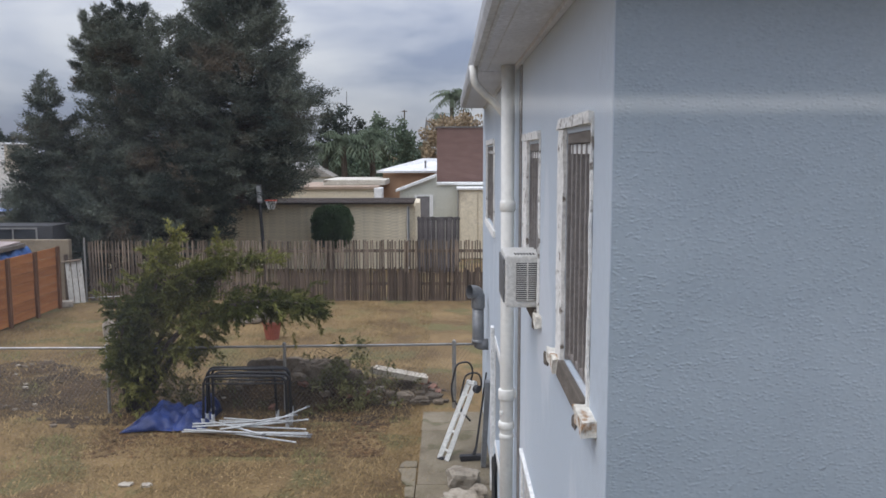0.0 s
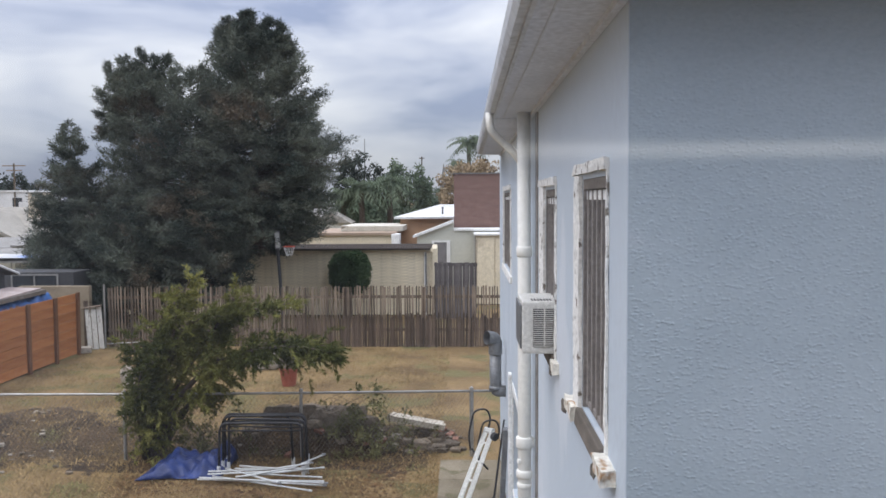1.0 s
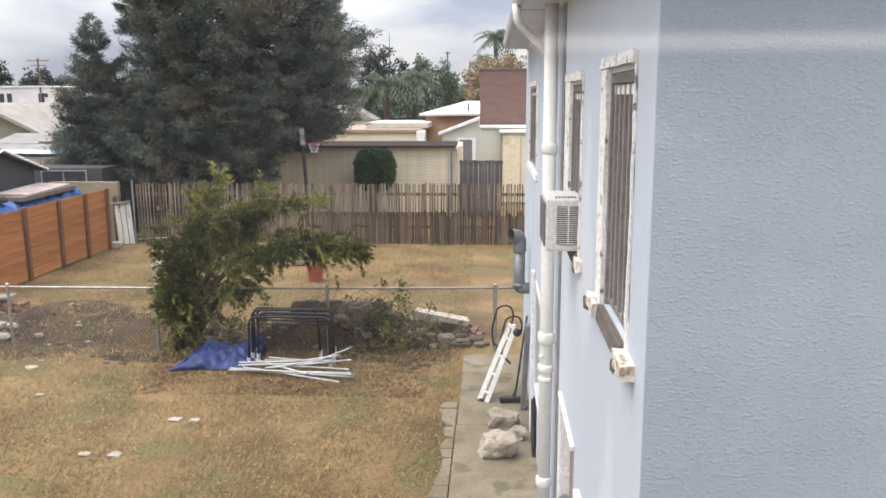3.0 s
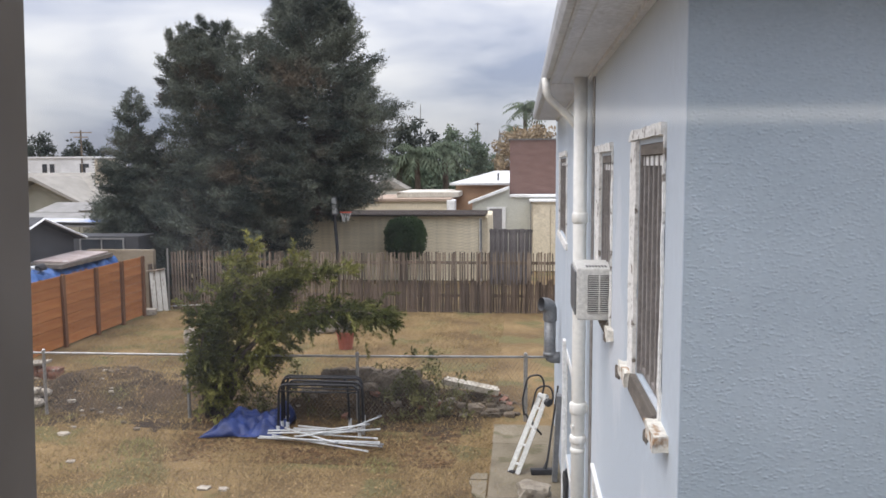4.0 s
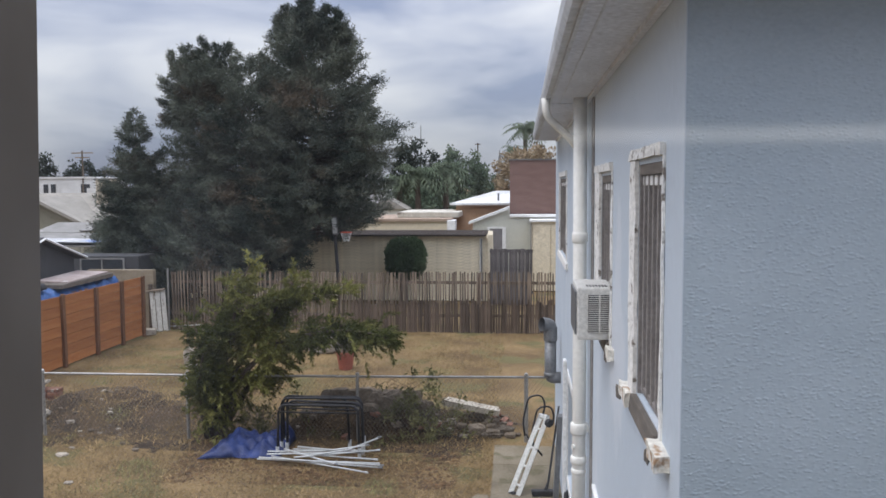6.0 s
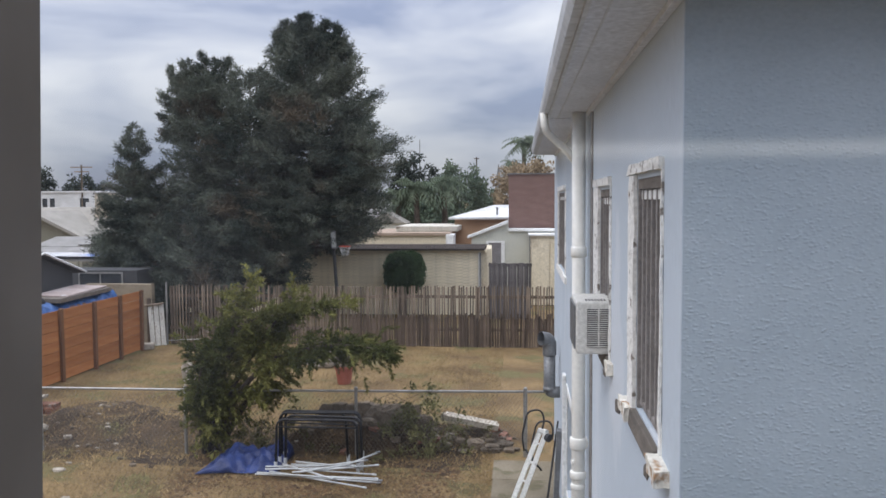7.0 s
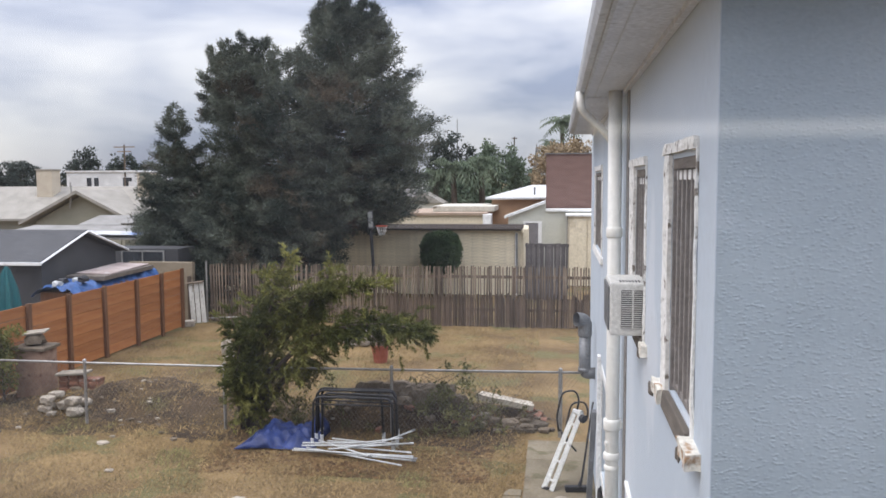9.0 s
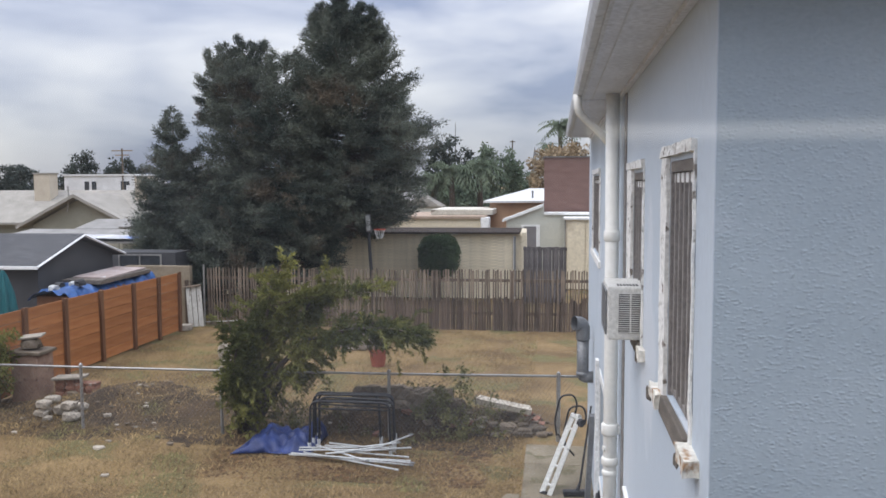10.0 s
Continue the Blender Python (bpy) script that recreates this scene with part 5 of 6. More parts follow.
GATE_WOOD = surface("dark_grey_gate_boards", (0.075, 0.068, 0.068), (0.125, 0.112, 0.108), scale=2, fine=25, rough=0.9, bump=0.3, vary=0.3)

mobile = thing("mobile_home", (-7, 33, 0), "long low cream mobile home with horizontal siding", "mobile home")
part("wall", box((-15.0, 31.56, 0), (-1.30, 34.5, 2.42)), CREAM, mobile)
bd = shared("siding_board", prism([(-0.045, 0.0), (0.012, 0.0), (0.012, 0.112), (0.004, 0.116)], "x", -6.72, 6.72), SIDING)
for k in range(21):
    piece("siding_board", bd, pose(-8.38, 31.545, 0.02 + 0.115 * k), mobile)
part("roof", box((-15.2, 31.30, 2.50), (-1.38, 34.7, 2.57), 0.01), surface("dark_tar_roof", (0.035, 0.028, 0.024), (0.055, 0.045, 0.038), scale=2, fine=20, rough=0.95, gloss=0.05), mobile, "flat dark edged roof")
part("fascia", box((-15.1, 31.46, 2.42), (-1.36, 34.6, 2.50), 0.01), CREAM, mobile)
part("corner_trim", box((-1.62, 31.49, 0), (-1.52, 31.53, 2.42), 0.006), WHITE, mobile)
part("end_panel", prism([(31.4, 0), (32.1, 0), (32.1, 2.45), (31.9, 2.66), (31.6, 2.70), (31.4, 2.55)], "x", -1.30, -1.12), CREAM, mobile, "cream end panel")
part("pipe", tube([(-1.55, 31.44, 0.1), (-1.55, 31.44, 2.4)], 0.03, 6), GREY_METAL, mobile)

bush = thing("clipped_bush", (-4.4, 30.6, 0), "rounded clipped dark green bush before the cream wall", "bush")
part("trunk", tube([(-4.35, 30.6, -0.05), (-4.35, 30.6, 1.3)], [0.09, 0.05], 8), BARK, bush)
br = np.random.default_rng(9)
pts = br.normal(size=(520, 3))
pts /= np.linalg.norm(pts, axis=1, keepdims=True)
pts = np.sign(pts) * np.abs(pts) ** 0.8
pts = np.array([-4.35, 30.6, 1.72]) + pts * np.array([0.76, 0.72, 0.80]) * (0.80 + 0.20 * br.random((520, 1)))
v, f = leaf_cloud(pts, 0.11, 34, 0.075, 0.045, seed=10)
raw_part("leaves", v, f, HEDGE_LEAF, bush)
part("core", lump((-4.35, 30.6, 1.72), (0.70, 0.66, 0.78), 0.1, 5, 3), HEDGE_LEAF, bush, "dark twiggy inside")

hoop = thing("basketball_hoop", (-6.15, 27.0, 0), "basketball hoop with red rim on a dark pole", "basketball hoop")
part("pole", tube([(-6.05, 27.0, -0.05), (-6.22, 27.0, 2.9)], 0.055, 10), BLACK, hoop)
bb = part("backboard", box((-6.30, 26.92, 2.82), (-6.12, 26.98, 3.42), 0.012, turn=(0, -4, 0)), GREY_METAL, hoop, "clear grey edged backboard seen at an angle")
part("panel", box((-6.275, 26.905, 2.87), (-6.145, 26.918, 3.37), turn=(0, -4, 0)), PALE_TUBE, bb)
part("bracket", tube([(-6.2, 27.0, 2.75), (-6.06, 27.0, 2.90)], 0.02, 6), GREY_METAL, hoop)
RIM = surface("red_rim_paint", (0.42, 0.06, 0.035), (0.5, 0.09, 0.05), scale=4, fine=20, rough=0.5, bump=0.05)
ring = [(-5.84 + 0.19 * math.cos(a), 27.0 + 0.19 * math.sin(a), 2.90) for a in np.linspace(0, 2 * math.pi, 25)]
part("rim", tube(ring, 0.018, 6, closed=False), RIM, hoop)
for a in np.linspace(0, 2 * math.pi, 12, endpoint=False):
    part("net_cord", tube([(-5.84 + 0.185 * math.cos(a), 27 + 0.185 * math.sin(a), 2.89), (-5.84 + 0.13 * math.cos(a + 0.3), 27 + 0.13 * math.sin(a + 0.3), 2.75), (-5.84 + 0.09 * math.cos(a), 27 + 0.09 * math.sin(a), 2.60)], 0.007, 4), WHITE, hoop)

flat = thing("flat_roofed_building", (-7, 40, 0), "low cream building with a brown parapet cap", "building")
part("wall", box((-14.0, 38.0, 0), (-3.33, 44, 2.78)), CREAM, flat)
part("cap", box((-14.1, 37.9, 2.78), (-3.25, 44.1, 2.92), 0.02), surface("pinkish_brown_cap", (0.27, 0.20, 0.145), (0.34, 0.26, 0.195), scale=2, fine=20), flat, "pinkish brown parapet cap")
part("end_post", box((-3.45, 37.85, 0), (-3.05, 38.6, 2.86), 0.05), WHITE, flat)
part("roof_edge", box((-6.0, 39.4, 2.92), (-3.0, 44.0, 3.18), 0.03), surface("stained_cream_coping", (0.44, 0.41, 0.34), (0.54, 0.51, 0.44), scale=2, fine=15, rough=0.85, bump=0.2, c3=(0.20, 0.17, 0.13), spots=0.60, spot_scale=2.5), flat, "white roof edge behind the parapet")

tan = thing("house", (-1.5, 44, 0), "small tan orange house with a white hipped roof", "house")
part("wall", box((-3.35, 42.0, 0), (1.5, 47, 3.45)), ORANGE_WALL, tan)
bm = bmesh.new()
rv = [bm.verts.new(p) for p in ((-3.65, 41.7, 3.45), (1.8, 41.7, 3.45), (1.8, 47.3, 3.45), (-3.65, 47.3, 3.45), (-1.4, 44.0, 4.16), (0.2, 45, 4.16), (-3.65, 41.7, 3.55), (1.8, 41.7, 3.55), (1.8, 47.3, 3.55), (-3.65, 47.3, 3.55))]
for fc in ((6, 7, 5, 4), (7, 8, 5), (8, 9, 4, 5), (9, 6, 4), (0, 1, 7, 6), (1, 2, 8, 7), (2, 3, 9, 8), (3, 0, 6, 9), (3, 2, 1, 0)):
    bm.faces.new([rv[k] for k in fc])
bmesh.ops.recalc_face_normals(bm, faces=bm.faces)
part("roof", bm, PALE_ROOF, tan, "bright white coated hipped roof")
part("vent", tube([(-1.2, 42.4, 3.5), (-1.2, 42.4, 4.05)], 0.05, 8), GREY_METAL, tan)

shed = thing("shed", (-0.8, 37, 0), "grey green lean-to with a grey door in white trim", "shed")
part("wall", prism([(-2.15, 0), (1.6, 0), (1.6, 3.05), (-0.54, 3.05), (-0.54, 3.40), (-2.15, 2.80)], "y", 36.0, 36.8), SAGE, shed)
part("roof", prism([(-2.32, 2.75), (-2.32, 2.86), (-0.55, 3.53), (-0.55, 3.405)], "y", 35.85, 36.9), WHITE, shed, "pale sloping roof edge")
part("roof", box((-0.53, 35.9, 3.055), (1.6, 36.85, 3.16), 0.01), WHITE, shed)
dr = part("door", box((-1.40, 35.95, 0), (-0.86, 35.99, 2.55), 0.004), GREY_DOOR, shed, "grey weathered door")
for a, b, c, e in ((-1.50, -1.41, 0, 2.63), (-0.85, -0.70, 0, 2.63), (-1.405, -0.855, 2.56, 2.63)):
    part("trim", box((a, 35.94, c), (b, 35.995, e), 0.004), WHITE, dr)
brown = thing("building", (1.5, 39, 0), "windowless maroon shingled upper building", "building")
part("wall", box((-0.54, 37.0, 0), (4.5, 41, 5.55)), MAROON, brown)
part("roof", box((-0.60, 36.95, 5.551), (4.6, 41.1, 5.60)), ROOFING, brown)
cream = thing("storage_shed", (1.7, 35, 0), "cream storage shed with tall double doors", "shed")
part("wall", box((0.40, 34.62, 0), (3.2, 35.8, 2.90)), CREAM, cream)
part("door", box((0.46, 34.57, 0.02), (1.18, 34.615, 2.78), 0.006), CREAM, cream)
part("door", box((1.22, 34.57, 0.02), (2.0, 34.615, 2.78), 0.006), CREAM, cream)
part("roof", box((0.32, 34.5, 2.905), (3.3, 35.9, 2.99), 0.01), WHITE, cream)
part("post", box((0.36, 34.55, 0), (0.395, 34.6, 2.9)), GREY_DOOR, cream)
gate = thing("wooden_gate", (-0.4, 30.5, 0), "dark grey upright board gate", "gate")
gm = shared("board", box((-0.042, -0.012, 0), (0.042, 0.012, 2.08), 0.004), GATE_WOOD)
for k in range(18):
    piece("board", gm, pose(-1.14 + 0.086 * k, 30.5 + random.uniform(-0.006, 0.006), random.uniform(-0.02, 0.02), 0, random.uniform(-0.4, 0.4), 0), gate)
part("rail", box((-1.2, 30.52, 1.95), (0.40, 30.56, 2.06), 0.005), GATE_WOOD, gate)
part("rail", box((-1.2, 30.52, 0.4), (0.40, 30.56, 0.5), 0.005), GATE_WOOD, gate)

# ---------------------------------------------------------------- next door, beyond the board fence
CHARCOAL = surface("charcoal_siding", (0.045, 0.045, 0.047), (0.065, 0.065, 0.067), scale=1.5, fine=20, rough=0.8, bump=0.15)
SHINGLE = surface("dark_grey_shingles", (0.050, 0.050, 0.052), (0.080, 0.080, 0.082), scale=3, fine=30, rough=0.95, bump=0.5, stretch=(1, 4, 4))
BEIGE_ROOF = surface("beige_shingles", (0.245, 0.23, 0.20), (0.30, 0.28, 0.245), scale=1.5, fine=20, rough=0.95, bump=0.4, gloss=0.08)
OLIVE_WALL = surface("olive_beige_render", (0.24, 0.23, 0.175), (0.29, 0.275, 0.215), scale=1.2, fine=20, rough=0.85, bump=0.2)
garage = thing("garage", (-16, 20.7, 0), "charcoal garage with dark shingles and white edge trim", "garage")
part("wall", prism([(18.95, 0), (22.45, 0), (22.45, 2.45), (20.68, 3.0), (18.95, 2.45)], "x", -21, -12.8), CHARCOAL, garage)
part("roof", prism([(18.62, 2.37), (18.62, 2.45), (20.68, 3.12), (20.68, 3.02)], "x", -21.2, -12.6), SHINGLE, garage, "dark grey shingle roof")
part("roof", prism([(22.78, 2.37), (22.78, 2.45), (20.685, 3.12), (20.685, 3.02)], "x", -21.2, -12.6), SHINGLE, garage)
for a in (-1, 1):
    part("edge_trim", tube([(-12.57, 20.68, 3.08), (-12.57, 20.68 + a * 2.10, 2.41)], 0.032, 4), WHITE, garage)
part("edge_trim", box((-21.2, 18.56, 2.36), (-12.56, 18.615, 2.44), 0.006), WHITE, garage)

lean = thing("shed", (-13.3, 25.4, 0), "dark lean-to with a pale framed window", "shed")
part("wall", box((-15.6, 25.0, 0), (-12.1, 26.2, 2.25)), CHARCOAL, lean)
lw2 = part("window", box((-14.0, 24.985, 1.55), (-12.6, 24.997, 2.15)), DARK_GLASS, lean)
for a, b, c, e in ((-14.04, -13.99, 1.5, 2.2), (-12.61, -12.56, 1.5, 2.2), (-13.33, -13.29, 1.555, 2.145), (-13.985, -12.615, 2.15, 2.2), (-13.985, -12.615, 1.5, 1.55)):
    part("frame", box((a, 24.96, c), (b, 24.984, e)), GALV, lw2)
low = thing("low_wall", (-12.6, 24.75, 0), "tan rendered low wall in the corner", "wall")
part("wall", box((-13.6, 24.6, 0), (-11.45, 24.8, 1.86), 0.01), surface("tan_wall_render", (0.215, 0.170, 0.115), (0.27, 0.22, 0.155), scale=1.5, fine=25, rough=0.9, bump=0.3, c3=(0.15, 0.12, 0.085), spots=0.6, spot_scale=2), low)

pile = thing("covered_pile", (-12.0, 20.3, 0), "pile of crates under blue tarpaulin and a brown sheet", "pile")
part("crates", box((-12.5, 18.4, 0), (-11.6, 22.4, 1.74), 0.03), CEDAR_POST, pile)
cov = bmesh.new()
g2 = {}
for i, j in product(range(20), range(70)):
    u, w2 = i / 19, j / 69
    x, y = -12.6 + 1.12 * u, 18.2 + 4.4 * w2
    z = 1.78 + 0.20 * noise.noise(Vector((x * 2.3, y * 2.3, 4))) + 0.09 * noise.noise(Vector((x * 6, y * 6, 2))) - 0.35 * max(0, abs(u - 0.5) - 0.36) * 4
    g2[i, j] = cov.verts.new((x, y, z + 0.06))
for i, j in product(range(19), range(69)):
    cov.faces.new((g2[i, j], g2[i + 1, j], g2[i + 1, j + 1], g2[i, j + 1]))
part("tarpaulin", cov, surface("faded_blue_tarpaulin", (0.020, 0.058, 0.165), (0.040, 0.110, 0.28), scale=4, fine=14, rough=0.5, bump=0.6, relief=0.03, c3=(0.30, 0.33, 0.38), spots=0.66, spot_scale=5), pile, "rumpled blue tarpaulin", smooth=True)
part("sheet", box((-12.5, 19.9, 2.02), (-11.6, 22.2, 2.06), 0.006, turn=(1, 2, 3)), surface("brown_pink_sheet", (0.27, 0.215, 0.195), (0.37, 0.31, 0.285), scale=2, fine=20, rough=0.8), pile, "faded brown sheet on top")
part("plank", box((-12.6, 19.6, 1.90), (-11.54, 22.3, 2.01), 0.006, turn=(0.5, 1, 1)), BARE_WOOD, pile, "dark board under the sheet")
for k in range(7):
    part("bundle", lump((-12.0 + random.uniform(-0.3, 0.3), 18.4 + 0.28 * k, 1.93 + random.uniform(-0.03, 0.08)), (0.13, 0.16, 0.10), 0.4, 300 + k, 2), PALE_TUBE if k % 3 == 0 else BLACK, pile)
umb = thing("parasol", (-12.35, 17.0, 0), "closed teal garden parasol on a pole", "parasol")
TEAL = surface("teal_canvas", (0.010, 0.085, 0.095), (0.018, 0.12, 0.13), scale=4, fine=30, rough=0.85, bump=0.3, stretch=(3, 3, 0.4))
part("pole", tube([(-12.35, 17.0, -0.02), (-12.35, 17.0, 2.55)], 0.022, 8), GALV, umb)
cn = tube([(-12.35, 17.0, 1.25), (-12.35, 17.0, 1.5), (-12.35, 17.0, 2.0), (-12.35, 17.0, 2.4), (-12.35, 17.0, 2.52)], [0.27, 0.25, 0.19, 0.08, 0.02], 16)
for vv in cn.verts:
    a = math.atan2(vv.co.y - 17.0, vv.co.x + 12.35)
    k = 1 + 0.22 * math.cos(8 * a)
    vv.co.x, vv.co.y = -12.35 + (vv.co.x + 12.35) * k, 17.0 + (vv.co.y - 17.0) * k
part("canopy", cn, TEAL, umb)

bung = thing("house", (-26, 45, 0), "beige shingled bungalow with a front gable and chimneys", "house")
part("wall", box((-34, 42.6, 0), (-20.5, 49, 2.4)), OLIVE_WALL, bung)
part("roof", prism([(42.0, 2.28), (42.0, 2.40), (46.0, 4.16), (50.0, 2.40), (50.0, 2.28), (46.0, 4.02)], "x", -34.5, -20.0), BEIGE_ROOF, bung, "beige shingle roof")
part("gable", prism([(-28.1, 0), (-22.9, 0), (-22.9, 2.42), (-25.35, 3.72), (-28.1, 2.30)], "y", 41.3, 43.5), OLIVE_WALL, bung, "shaded gable wall")
part("gable_roof", prism([(-28.7, 2.12), (-28.75, 2.26), (-25.35, 3.98), (-25.35, 3.80)], "y", 40.7, 45.5), BEIGE_ROOF, bung)
part("gable_roof", prism([(-22.25, 2.28), (-22.2, 2.42), (-25.349, 3.98), (-25.349, 3.80)], "y", 40.7, 45.5), BEIGE_ROOF, bung)
for x, top in ((-29.7, 5.1), (-23.45, 4.9)):
    ch = part("chimney", box((x - 0.5, 44.6, 3.0), (x + 0.5, 45.4, top), 0.02), surface("pale_chimney_render", (0.42, 0.36, 0.28), (0.48, 0.42, 0.33), scale=2, fine=20), bung, "pale rendered chimney")
    part("cap", box((x - 0.56, 44.55, top), (x + 0.56, 45.45, top + 0.08), 0.01), BEIGE_ROOF, ch)
part("mast", tube([(-25.9, 41.0, 3.0), (-25.7, 40.9, 3.9), (-25.75, 40.9, 4.4)], 0.05, 6), GALV, bung)
CORR = surface("pale_patio_roof", (0.185, 0.18, 0.165), (0.26, 0.25, 0.235), scale=1.5, fine=20, rough=0.7, bump=0.2, c3=(0.20, 0.185, 0.165), spots=0.55, gloss=0.08)
for k, (x0, x1, y0, y1, z0, z1) in enumerate(((-22.5, -15.0, 29.5, 33, 2.20, 2.50), (-20.2, -17.8, 36.0, 38.0, 2.45, 2.75), (-22.4, -20.2, 36, 38, 2.35, 2.72))):
    cano = thing("patio_roof", ((x0 + x1) / 2, (y0 + y1) / 2, 0), "pale sloping patio roof on thin posts", "canopy", "patio roofs next door")
    part("sheet", prism([(y0, z0), (y0, z0 + 0.06), (y1, z1 + 0.06), (y1, z1)], "x", x0, x1), CORR, cano)
    for x, y in product((x0 + 0.1, x1 - 0.1), (y0 + 0.1, y1 - 0.1)):
        part("post", box((x - 0.05, y - 0.05, -0.05), (x + 0.05, y + 0.05, z0 + 0.02)), OLIVE_WALL, cano)
tp = bmesh.new()
g3 = {}
for i, j in product(range(40), range(8)):
    x, y = -19.9 + 4.6 * i / 39, 29.5 + 0.9 * j / 7
    g3[i, j] = tp.verts.new((x, y, 2.34 + 0.0857 * (y - 29.5) + 0.05 + 0.07 * abs(noise.noise(Vector((x * 2, y * 2, 1))))))
for i, j in product(range(39), range(7)):
    tp.faces.new((g3[i, j], g3[i + 1, j], g3[i + 1, j + 1], g3[i, j + 1]))
SHEET = surface("white_and_blue_sheeting", (0.36, 0.36, 0.36), (0.48, 0.48, 0.48), scale=2, fine=12, rough=0.6, bump=0.2, c3=(0.10, 0.18, 0.42), spots=0.56, spot_scale=0.7)
tagged(part("plastic_sheet", tp, SHEET, None, smooth=True), "white and blue plastic sheeting lying on the patio roof", "sheet")

# ---------------------------------------------------------------- distance
FAR_DARK = foliage("far_dark_leaves", (0.030, 0.040, 0.034), (0.055, 0.066, 0.054), 0.1)
FAR_GREEN = foliage("far_green_leaves", (0.075, 0.105, 0.068), (0.125, 0.155, 0.105), 0.2)
AUTUMN = foliage("faded_orange_leaves", (0.21, 0.15, 0.09), (0.32, 0.25, 0.16), 0.2)
PALM = foliage("palm_fronds", (0.075, 0.10, 0.062), (0.12, 0.145, 0.095), 0.2)


def round_tree(name, label, x, y, z0, z1, rx, material, seed, clumps=150, leaf=0.35):
    r = np.random.default_rng(seed)
    tree = thing(name, (x, y, 0), label, "tree")
    part("trunk", tube([(x, y, -0.1), (x, y, z0 + 0.4 * (z1 - z0))], [0.2, 0.12], 6), BARK, tree)
    d = r.normal(size=(clumps, 3))
    d /= np.linalg.norm(d, axis=1, keepdims=True)
    lob = 1 + 0.22 * np.sin(3 * d[:, :1] * 3 + seed) * np.cos(4 * d[:, 2:] + seed * 2)
    c = np.array([x, y, (z0 + z1) / 2]) + d * np.array([rx, rx, (z1 - z0) / 2]) * (0.5 + 0.5 * r.random((clumps, 1)) ** 0.4) * lob
    v, f = leaf_cloud(c, leaf * 1.5, 30, leaf, leaf * 0.45, seed=seed)
    raw_part("crown", v, f, material, tree)
    return tree


def palm(x, y, top, rad, seed, fronds=60):
    r = np.random.default_rng(seed)
    tree = thing("palm_tree", (x, y, 0), "feathery green palm rising above the roofs", "palm", "far palms")
    part("trunk", tube([(x, y, -0.1), (x + 0.1, y, top * 0.5), (x, y, top - 0.3)], [0.3, 0.25, 0.22], 8), BARK, tree)
    vs, fs = [], []
    for k in range(fronds):
        a, up = r.random() * 6.283, r.uniform(-0.5, 1.15)
        L = rad * r.uniform(0.8, 1.15)
        prev = None
        for s in range(9):
            t = s / 8
            d = L * t
            p = np.array([x + d * math.cos(a) * math.cos(up * 0.8), y + d * math.sin(a) * math.cos(up * 0.8), top + d * math.sin(up) * 0.9 - 0.62 * L * t * t])
            if prev is not None:
                for side in (-1, 1):
                    q = np.array([-math.sin(a), math.cos(a), -0.7 * side * side]) * np.array([side, side, 1]) * 0.34 * rad * (1 - 0.6 * t)
                    i = len(vs)
                    vs += [tuple(prev), tuple(prev * 0.4 + p * 0.6), tuple(p + q)]
                    fs.append((i, i + 1, i + 2))
            prev = p
    raw_part("fronds", vs, fs, PALM, tree)
    return tree


round_tree("broadleaf_tree", "dark dense tree far behind the roofs", -11.7, 90, 1.5, 9.3, 2.5, FAR_DARK, 41, 170, 0.42)
round_tree("broadleaf_tree", "green tree far behind the roofs", -6.2, 85, 2.0, 7.9, 2.7, FAR_GREEN, 42, 170, 0.4)
round_tree("broadleaf_tree", "low green tree behind the cream building", -8.6, 78, 0.5, 4.5, 3.2, FAR_GREEN, 43, 150, 0.4)
round_tree("broadleaf_tree", "low green tree far behind the roofs", -4.0, 100, 1.0, 5.8, 2.6, FAR_GREEN, 44, 120, 0.42)
round_tree("autumn_tree", "faded orange tree behind the maroon building", -0.2, 62, 3.0, 6.9, 1.9, AUTUMN, 45, 150, 0.32)
round_tree("autumn_tree", "faded orange tree beside the maroon building", 1.4, 60, 3.0, 7.2, 1.5, AUTUMN, 46, 110, 0.32)
round_tree("broadleaf_tree", "dark distant tree on the skyline", -56.0, 92, 2.0, 7.9, 2.4, FAR_DARK, 47, 110, 0.42)
round_tree("broadleaf_tree", "dark distant tree on the skyline", -50.5, 92, 2.0, 7.4, 2.6, FAR_DARK, 48, 110, 0.42)
round_tree("broadleaf_tree", "dark distant tree on the skyline", -63.0, 90, 2.0, 6.6, 3.2, FAR_DARK, 49, 120, 0.42)
palm(-8.9, 70, 5.6, 2.6, 51)
palm(-6.7, 72, 6.0, 2.3, 52)
palm(-10.6, 71, 5.0, 2.0, 55)
palm(0.35, 92, 10.9, 2.5, 53, 44)
palm(-1.0, 84, 8.2, 1.7, 54, 26)

hr2 = np.random.default_rng(77)
cl = []
for k in range(900):
    x = hr2.uniform(-150, 60)
    cl.append((x, 150 + hr2.uniform(0, 12), 0.5 + (2.6 + 1.5 * math.sin(x * 0.21) + 1.0 * math.sin(x * 0.57)) * hr2.random()))
v, f = leaf_cloud(cl, 1.3, 16, 1.1, 0.6, seed=78)
tagged(raw_part("distant_trees", v, f, FAR_DARK, None), "low line of dark trees on the horizon", "trees", kind="stuff")

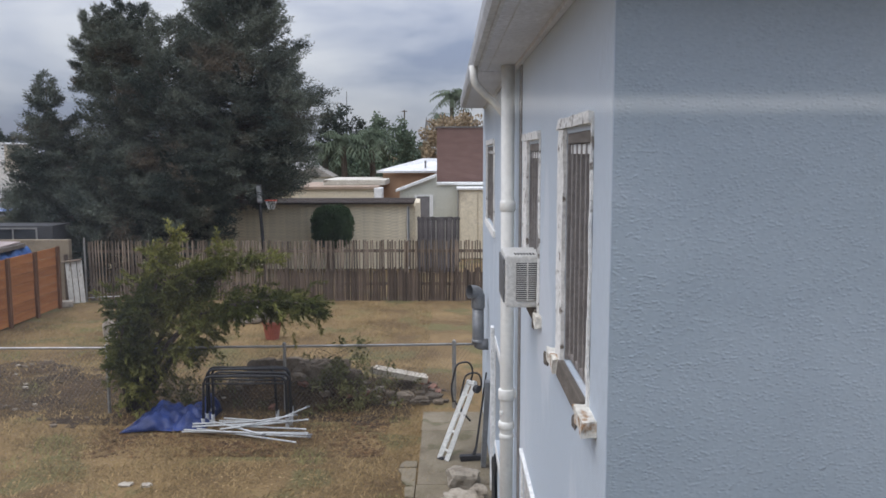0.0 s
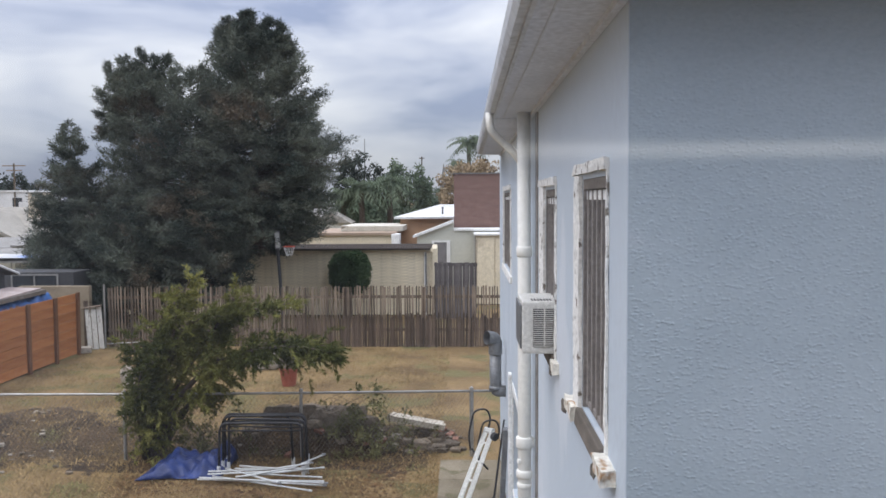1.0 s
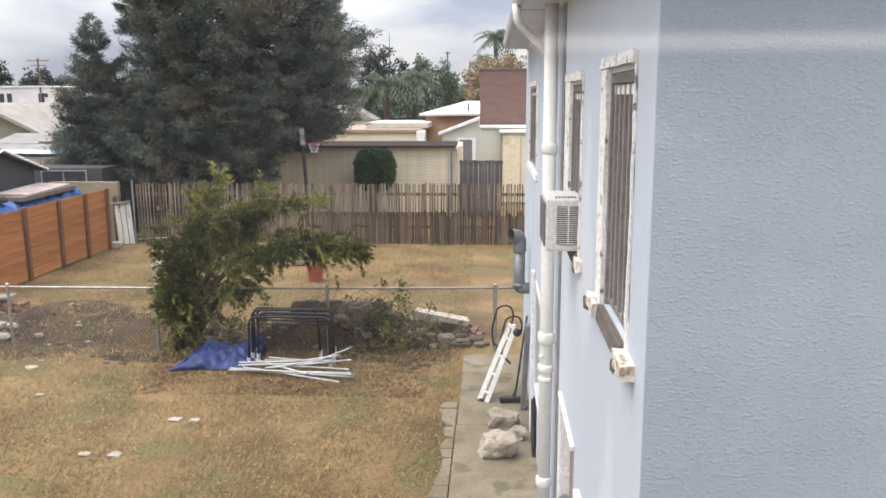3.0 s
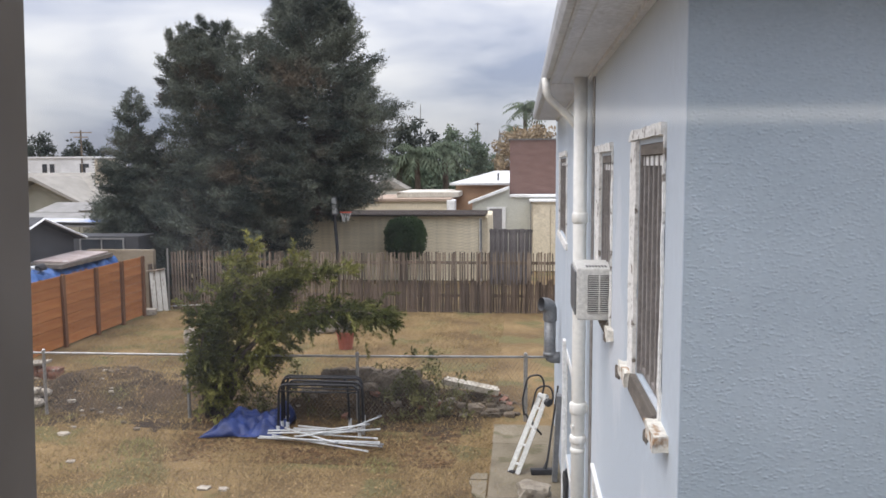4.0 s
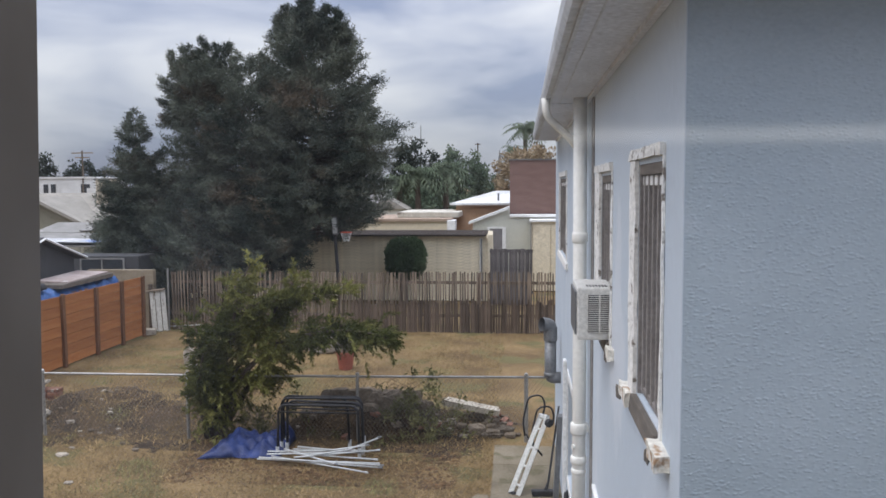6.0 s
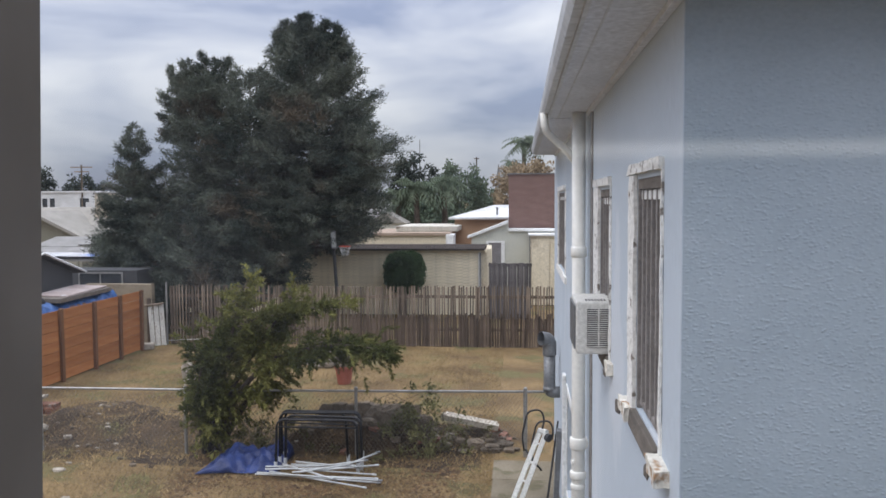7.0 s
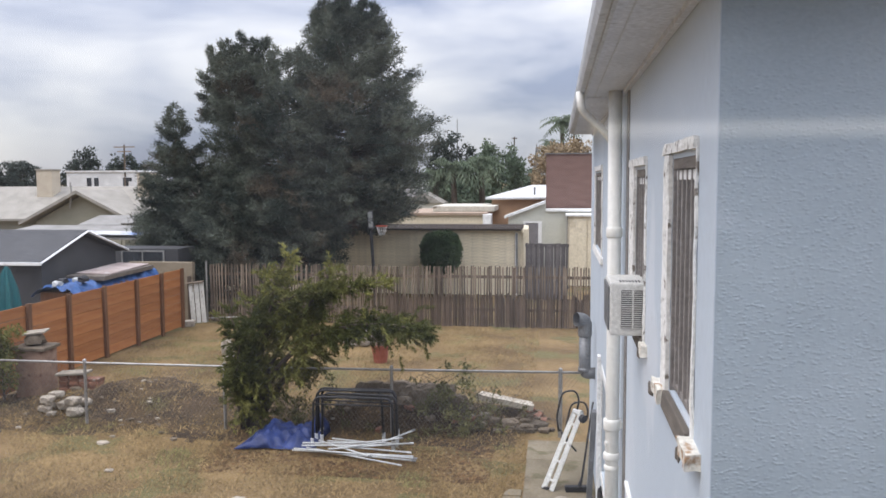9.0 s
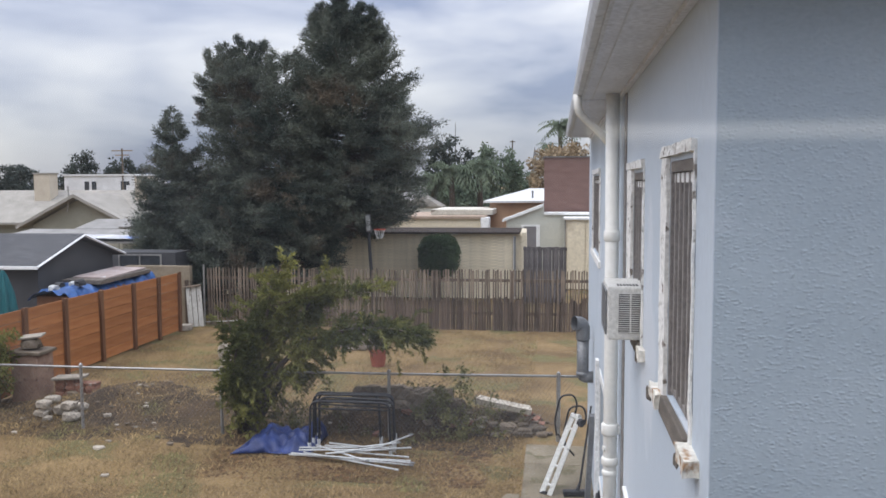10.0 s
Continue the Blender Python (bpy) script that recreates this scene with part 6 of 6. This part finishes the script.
white_b = thing("apartment_building", (-41, 73, 0), "flat roofed white apartment building with small windows", "building")
part("wall", box((-44.4, 70, 0), (-37.5, 76, 5.3)), PALE_ROOF, white_b)
part("parapet", box((-44.5, 69.9, 5.301), (-37.4, 76.1, 5.45)), PALE_ROOF, white_b)
for x in (-42.2, -41.5, -38.7, -38.3):
    wn2 = part("window", box((x - 0.22, 69.97, 3.9), (x + 0.22, 69.998, 4.8)), DARK_GLASS, white_b)
    part("frame", box((x - 0.27, 69.94, 4.8), (x + 0.27, 69.969, 4.86)), PALE_ROOF, wn2)
part("annexe", box((-37.3, 68, 0), (-33.8, 74, 4.45)), PALE_ROOF, white_b)
small_w = thing("far_house", (-14.2, 82, 0), "far white house among the trees", "house")
part("wall", box((-16.2, 82, 0), (-13.2, 85, 4.5)), PALE_ROOF, small_w)
part("roof", prism([(-16.4, 4.5), (-13.0, 4.5), (-14.7, 5.2)], "y", 81.8, 85.2), PALE_ROOF, small_w)
grey_h = thing("far_house", (-11.2, 66, 0), "far grey roofed house behind the trees", "house")
part("wall", box((-12.2, 66, 0), (-9.5, 69, 2.6)), SAGE, grey_h)
part("roof", prism([(-12.5, 2.6), (-9.2, 2.6), (-10.8, 3.5)], "y", 65.8, 69.2), BEIGE_ROOF, grey_h)


def pole(x, y, top, arms):
    p = thing("utility_pole", (x, y, 0), "wooden utility pole with crossarms", "utility pole", "far utility poles")
    part("pole", tube([(x, y, -0.1), (x, y, top)], [0.10, 0.07], 8), STAKE, p)
    for z, L in arms:
        part("crossarm", box((x - L, y - 0.05, z), (x + L, y + 0.05, z + 0.09)), STAKE, p)
    return p


pole(-38.7, 70, 7.75, ((7.5, 1.0), (7.1, 0.65)))
pole(-4.75, 90, 9.1, ((8.9, 0.30),))
mast = thing("radio_mast", (-14.6, 120, 0), "thin lattice radio mast above the dark tree", "mast")
part("mast", tube([(-14.6, 120, 0), (-14.6, 120, 13.3)], [0.16, 0.05], 5), GREY_METAL, mast)
church = thing("church_spire", (-5.5, 210, 0), "far pale church spire on the skyline", "spire")
part("tower", box((-6.4, 209, 0), (-4.6, 211, 7.5)), CREAM, church)
part("spire", tube([(-5.5, 210, 7.5), (-5.5, 210, 13.6)], [0.9, 0.05], 8), ROOFING, church)
